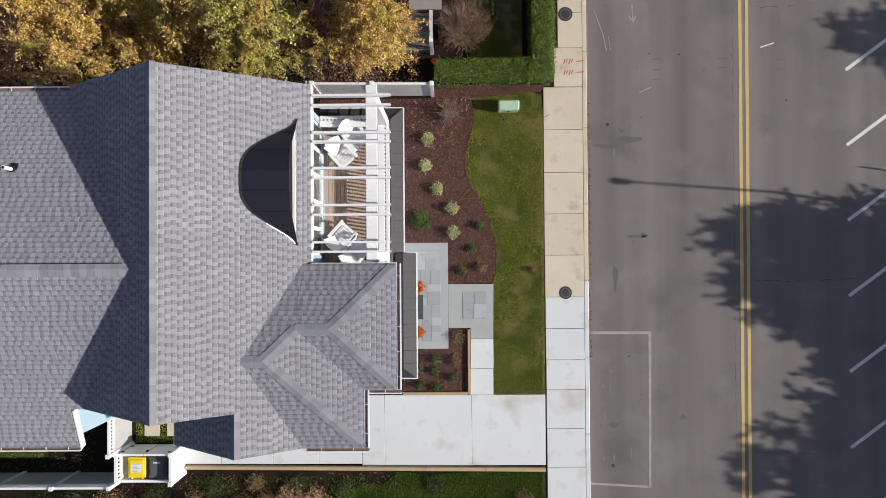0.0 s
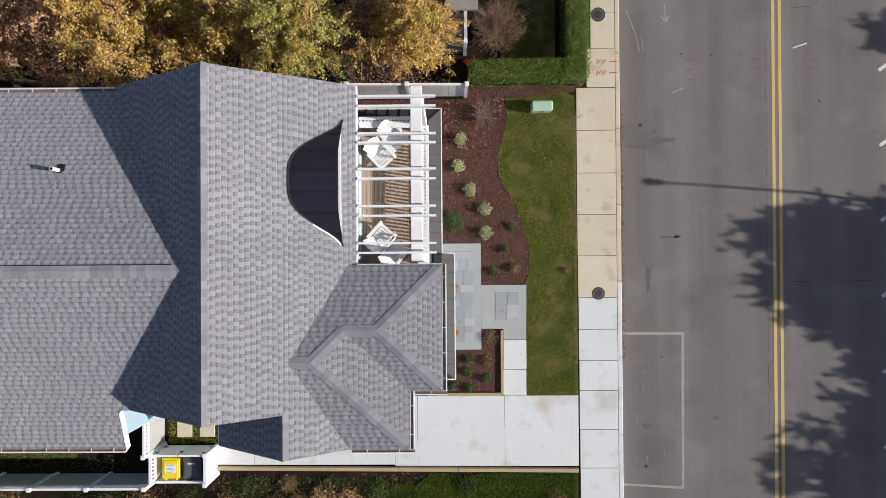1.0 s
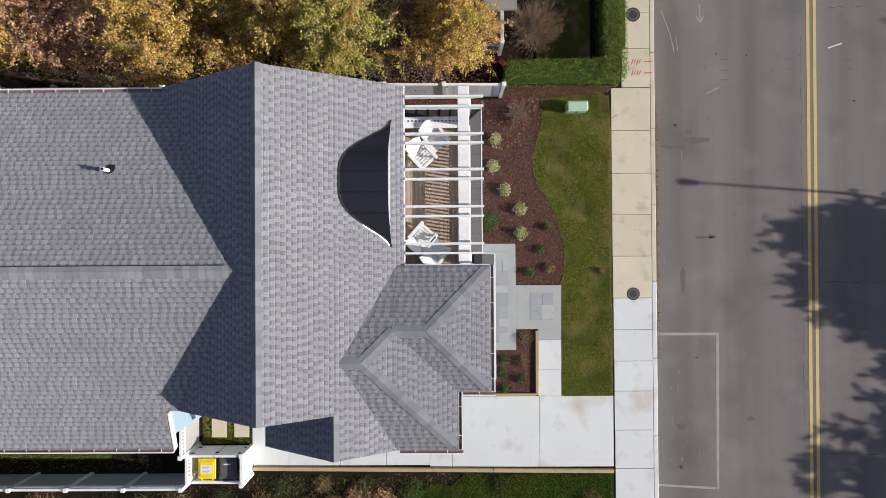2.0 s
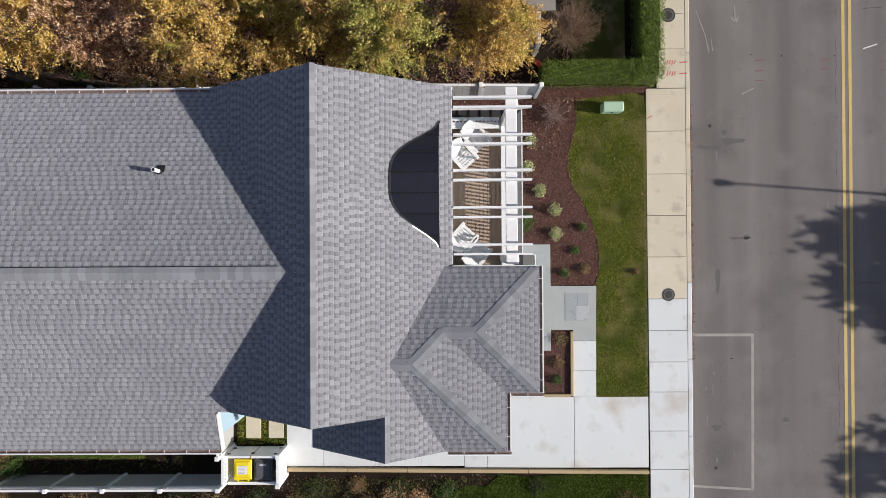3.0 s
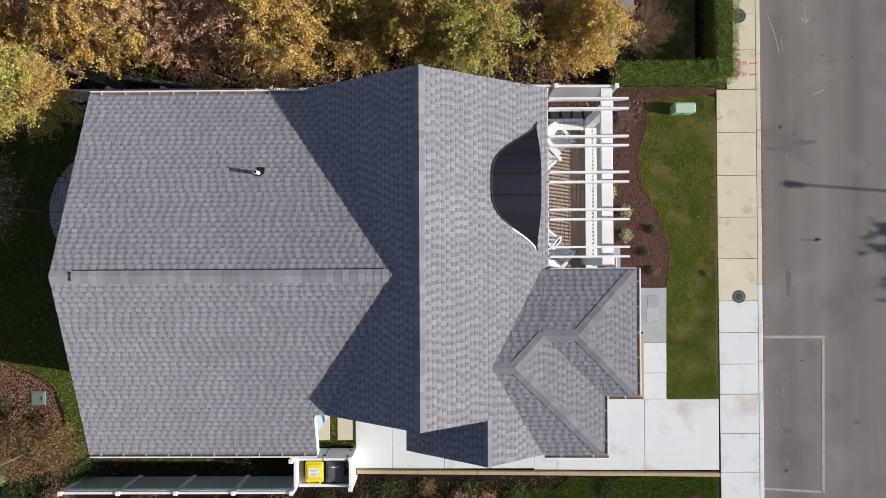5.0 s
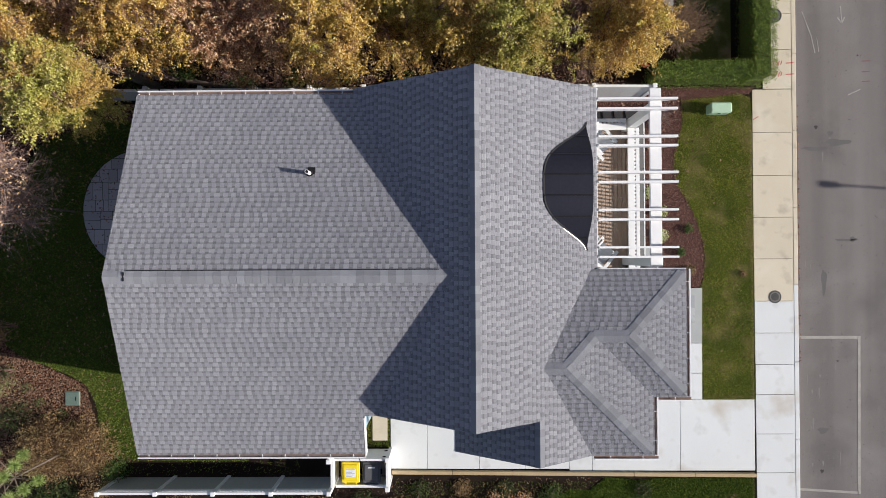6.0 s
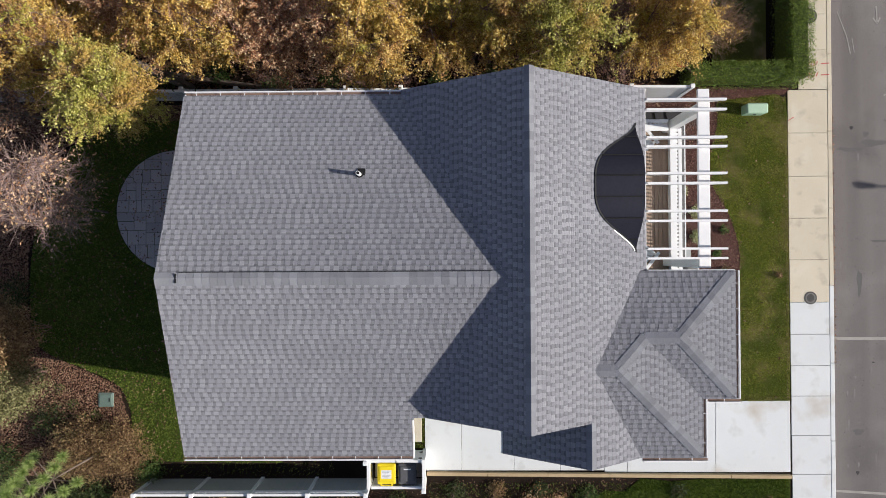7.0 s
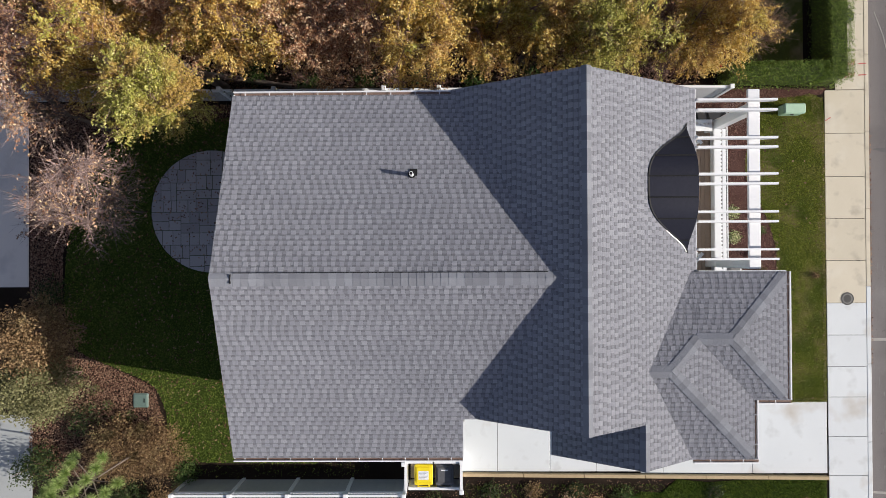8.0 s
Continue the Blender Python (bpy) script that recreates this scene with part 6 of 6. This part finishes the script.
def pine(x, y, h):
    t = thing("pine_tree", "young pine with bright green needle tufts", "tree", (x, y, 0))
    wood = rod((0, 0, 0), (0, 0, h), 0.045, 0.015, 8)
    tufts = []
    for level in range(5):
        z = h * (0.6 + 0.38 * level / 4)
        reach = 1.0 * (1 - (z / h) ** 2.2) + 0.3
        for k in range(6):
            a = k * math.tau / 6 + level * 0.9
            e = Vector((math.cos(a) * reach, math.sin(a) * reach, z + 0.25))
            rod((0, 0, z), e, 0.025, 0.008, 5, wood)
            tufts.append(e)
    tufts.append(Vector((0, 0, h + 0.1)))
    part("trunk", wood, M_BARK, t)
    verts = []
    for c in tufts:
        d = rand_dirs(rng, 420, 0.35)
        c = np.array(c)
        side = np.cross(d, rand_dirs(rng, 420))
        side = side / (np.linalg.norm(side, axis=1, keepdims=True) + 1e-9) * 0.008
        tip = c + d * rng.uniform(0.18, 0.34, 420)[:, None]
        verts.append(np.stack([c - side, c + side, tip], 1).reshape(-1, 3))
    part("needles", soup("needles", np.concatenate(verts), 3), M_PINE, t, "tufts of long green needles", "stuff")


pine(-22.9, -7.3, 5.3)

# strip south of the driveway
for x, y, r, h, m in ((-6.1, -9.4, 0.7, 0.8, M_LEAF_BROWN), (-7.2, -9.5, 0.4, 0.6, M_SHRUB_B), (-5.2, -9.4, 0.5, 0.6, M_LEAF_BROWN), (-11.4, -9.3, 0.5, 0.5, M_LEAF_DARK), (-14.5, -9.4, 0.6, 0.7, M_LEAF_DARK), (-8.0, -9.7, 0.5, 0.6, M_SHRUB_B), (-3.0, -9.9, 0.6, 0.5, M_SHRUB_G), (-10.0, -9.6, 0.5, 0.7, M_SHRUB_B), (-13.2, -9.6, 0.8, 0.9, M_SHRUB_B), (-15.8, -9.9, 0.9, 1.0, M_LEAF_DARK), (-18.5, -9.8, 0.9, 1.1, M_SHRUB_B), (-4.8, -10.0, 0.5, 0.5, M_SHRUB_B), (-9.2, -8.9, 0.45, 0.35, M_LEAF_DARK), (-7.6, -8.85, 0.4, 0.3, M_SHRUB_B), (-5.9, -8.9, 0.45, 0.35, M_LEAF_DARK), (-4.1, -9.1, 0.5, 0.4, M_SHRUB_G), (-8.7, -10.2, 0.8, 0.7, M_LEAF_DARK), (-11.9, -10.0, 0.7, 0.6, M_SHRUB_B), (-0.6, -8.9, 0.4, 0.3, M_LEAF_DARK), (2.9, -9.6, 0.5, 0.35, M_SHRUB_B)):
    shrub(x, y, r, h, m, int(1500 * r), 0.065, "low brushy shrub beyond the timber edging", group="")

# ---- neighbour's porch, mostly under the trees ----
porch = thing("neighbour_porch", "weathered grey porch of the next house", "porch")
for k in range(10):
    part("deck_board", box(-2.6, -0.62, 7.95 + 0.145 * k, 8.085 + 0.145 * k, 0.5, 0.54), M_NB_ROOF, porch)
part("frame", box(-2.55, -0.65, 8.0, 9.4, 0.0, 0.5), M_NB_ROOF, porch)
part("roof", box(-1.3, -0.15, 8.72, 13.0, 2.5, 2.6), M_NB_ROOF, porch, "weathered grey porch roof")
part("rail", box(-0.62, -0.5, 8.0, 9.5, 1.35, 1.45), M_WHITE, porch)
part("post", box(-0.63, -0.49, 7.93, 8.07, 0.0, 1.5), M_WHITE, porch)
part("rail", box(-2.95, -2.83, 7.4, 9.0, 1.1, 1.2), M_WHITE, porch)
part("rail", box(-4.3, -2.9, 8.6, 8.72, 1.1, 1.2), M_WHITE, porch)
for k in range(9):
    part("baluster", box(-0.59, -0.53, 8.2 + 0.14 * k, 8.24 + 0.14 * k, 0.55, 1.35), M_WHITE, porch)
# unidentified small red thing by the porch, shape made up from two bars
red = thing("red_object", "small unidentified red plastic object leaning by the porch", "sled", (-0.55, 7.75, 0.0))
part("shell", beam((0, 0, 0.05), (0.18, -0.3, 0.3), 0.18, 0.03), M_RED_PLASTIC, red)
part("red_bar", beam((0.14, 0, 0.08), (0.3, -0.28, 0.3), 0.03, 0.04), M_RED_PLASTIC, red)
twig_bush(0.7, 8.6, 0.95, 1.9, 230, 5200, M_SHRUB_B, 0.04, "grey twiggy shrub beside the hedge", wood=M_TWIG_PALE)
shrub(1.75, 9.6, 0.5, 0.9, M_LEAF_DARK, 700, 0.06, "dark shrub inside the hedge", group="")
solid("lawn", prism([(0.9, 7.5), (3.0, 7.5), (3.0, 14), (0.9, 14)], -0.05, 0.02), M_TURF, "small dark lawn inside the hedge", "lawn", kind="structure")

# ---- far side of the street: trees, lamp and sign that cast their shade ----
CX, CY = math.cos(SUN_AZ) / math.tan(SUN_EL), math.sin(SUN_AZ) / math.tan(SUN_EL)
for k, (sx, sy, z, rad) in enumerate(((15.3, 0.2, 6.4, 2.0), (15.7, -1.9, 6.4, 1.9), (19.5, -0.4, 6.0, 3.0), (19.1, -4.9, 6.4, 2.8), (16.9, -8.9, 7.0, 3.0), (16.0, -12.2, 7.4, 3.0), (20.2, 8.3, 6.6, 1.8), (22.5, 1.8, 6.0, 2.2), (22.5, -6.5, 6.0, 3.0), (18.2, -6.3, 6.4, 2.5))):
    tree(sx + CX * z, sy + CY * z, z * 1.33, rad, M_LEAF_DARK, "leafy dark green street tree across the road", 300 + k, clumps=230, per=150, leaf=0.17, low=0.3, name="street_tree", sprays=6)
lamp = thing("street_lamp", "grey metal street lamp with a long raised arm", "street lamp", (9.85 + CX * 8.0, 2.9 + CY * 8.0, ROAD_Z))
part("pole", rod((0, 0, 0), (0, 0, 6.5), 0.075, 0.055, 12), M_IRON, lamp)
part("arm", rod((0, 0, 6.45), (-2.8, 0, 7.95), 0.05, 0.04, 10), M_IRON, lamp)
part("lamp_head", rod((-2.75, 0, 7.98), (-3.15, 0, 8.02), 0.09, 0.15, 12), M_IRON, lamp)
part("diffuser", rod((-2.95, 0, 7.84), (-2.95, 0, 7.92), 0.09, 0.11, 12), M_BULB, lamp)
sign = thing("sign_post", "thin metal sign post across the street", "sign", (16.3 + CX * 2.3, 3.4 + CY * 2.3, ROAD_Z))
part("post", rod((0, 0, 0), (0, 0, 2.3), 0.025, 0.025, 8), M_IRON, sign)
part("plate", box(-0.15, 0.15, -0.012, 0.012, 1.95, 2.3), M_IRON, sign)

# ---- shingle tabs, the smallest pieces, last ----
for slab, pieces, height, uphill in roof_parts:
    part("shingles", shingle_rows(pieces, height, uphill, (-7.4, -4.4, 0.7, 1.85) if height is z_east else None), None, slab, "overlapping grey architectural asphalt shingles", "stuff")
east_roof = roof_parts[0][0]
for verts, faces in NEAR_TABS:
    me = bpy.data.meshes.new("shingle")
    me.from_pydata(verts, [], faces)
    me.update()
    part("shingle", me, M_SHINGLE_OB, east_roof)
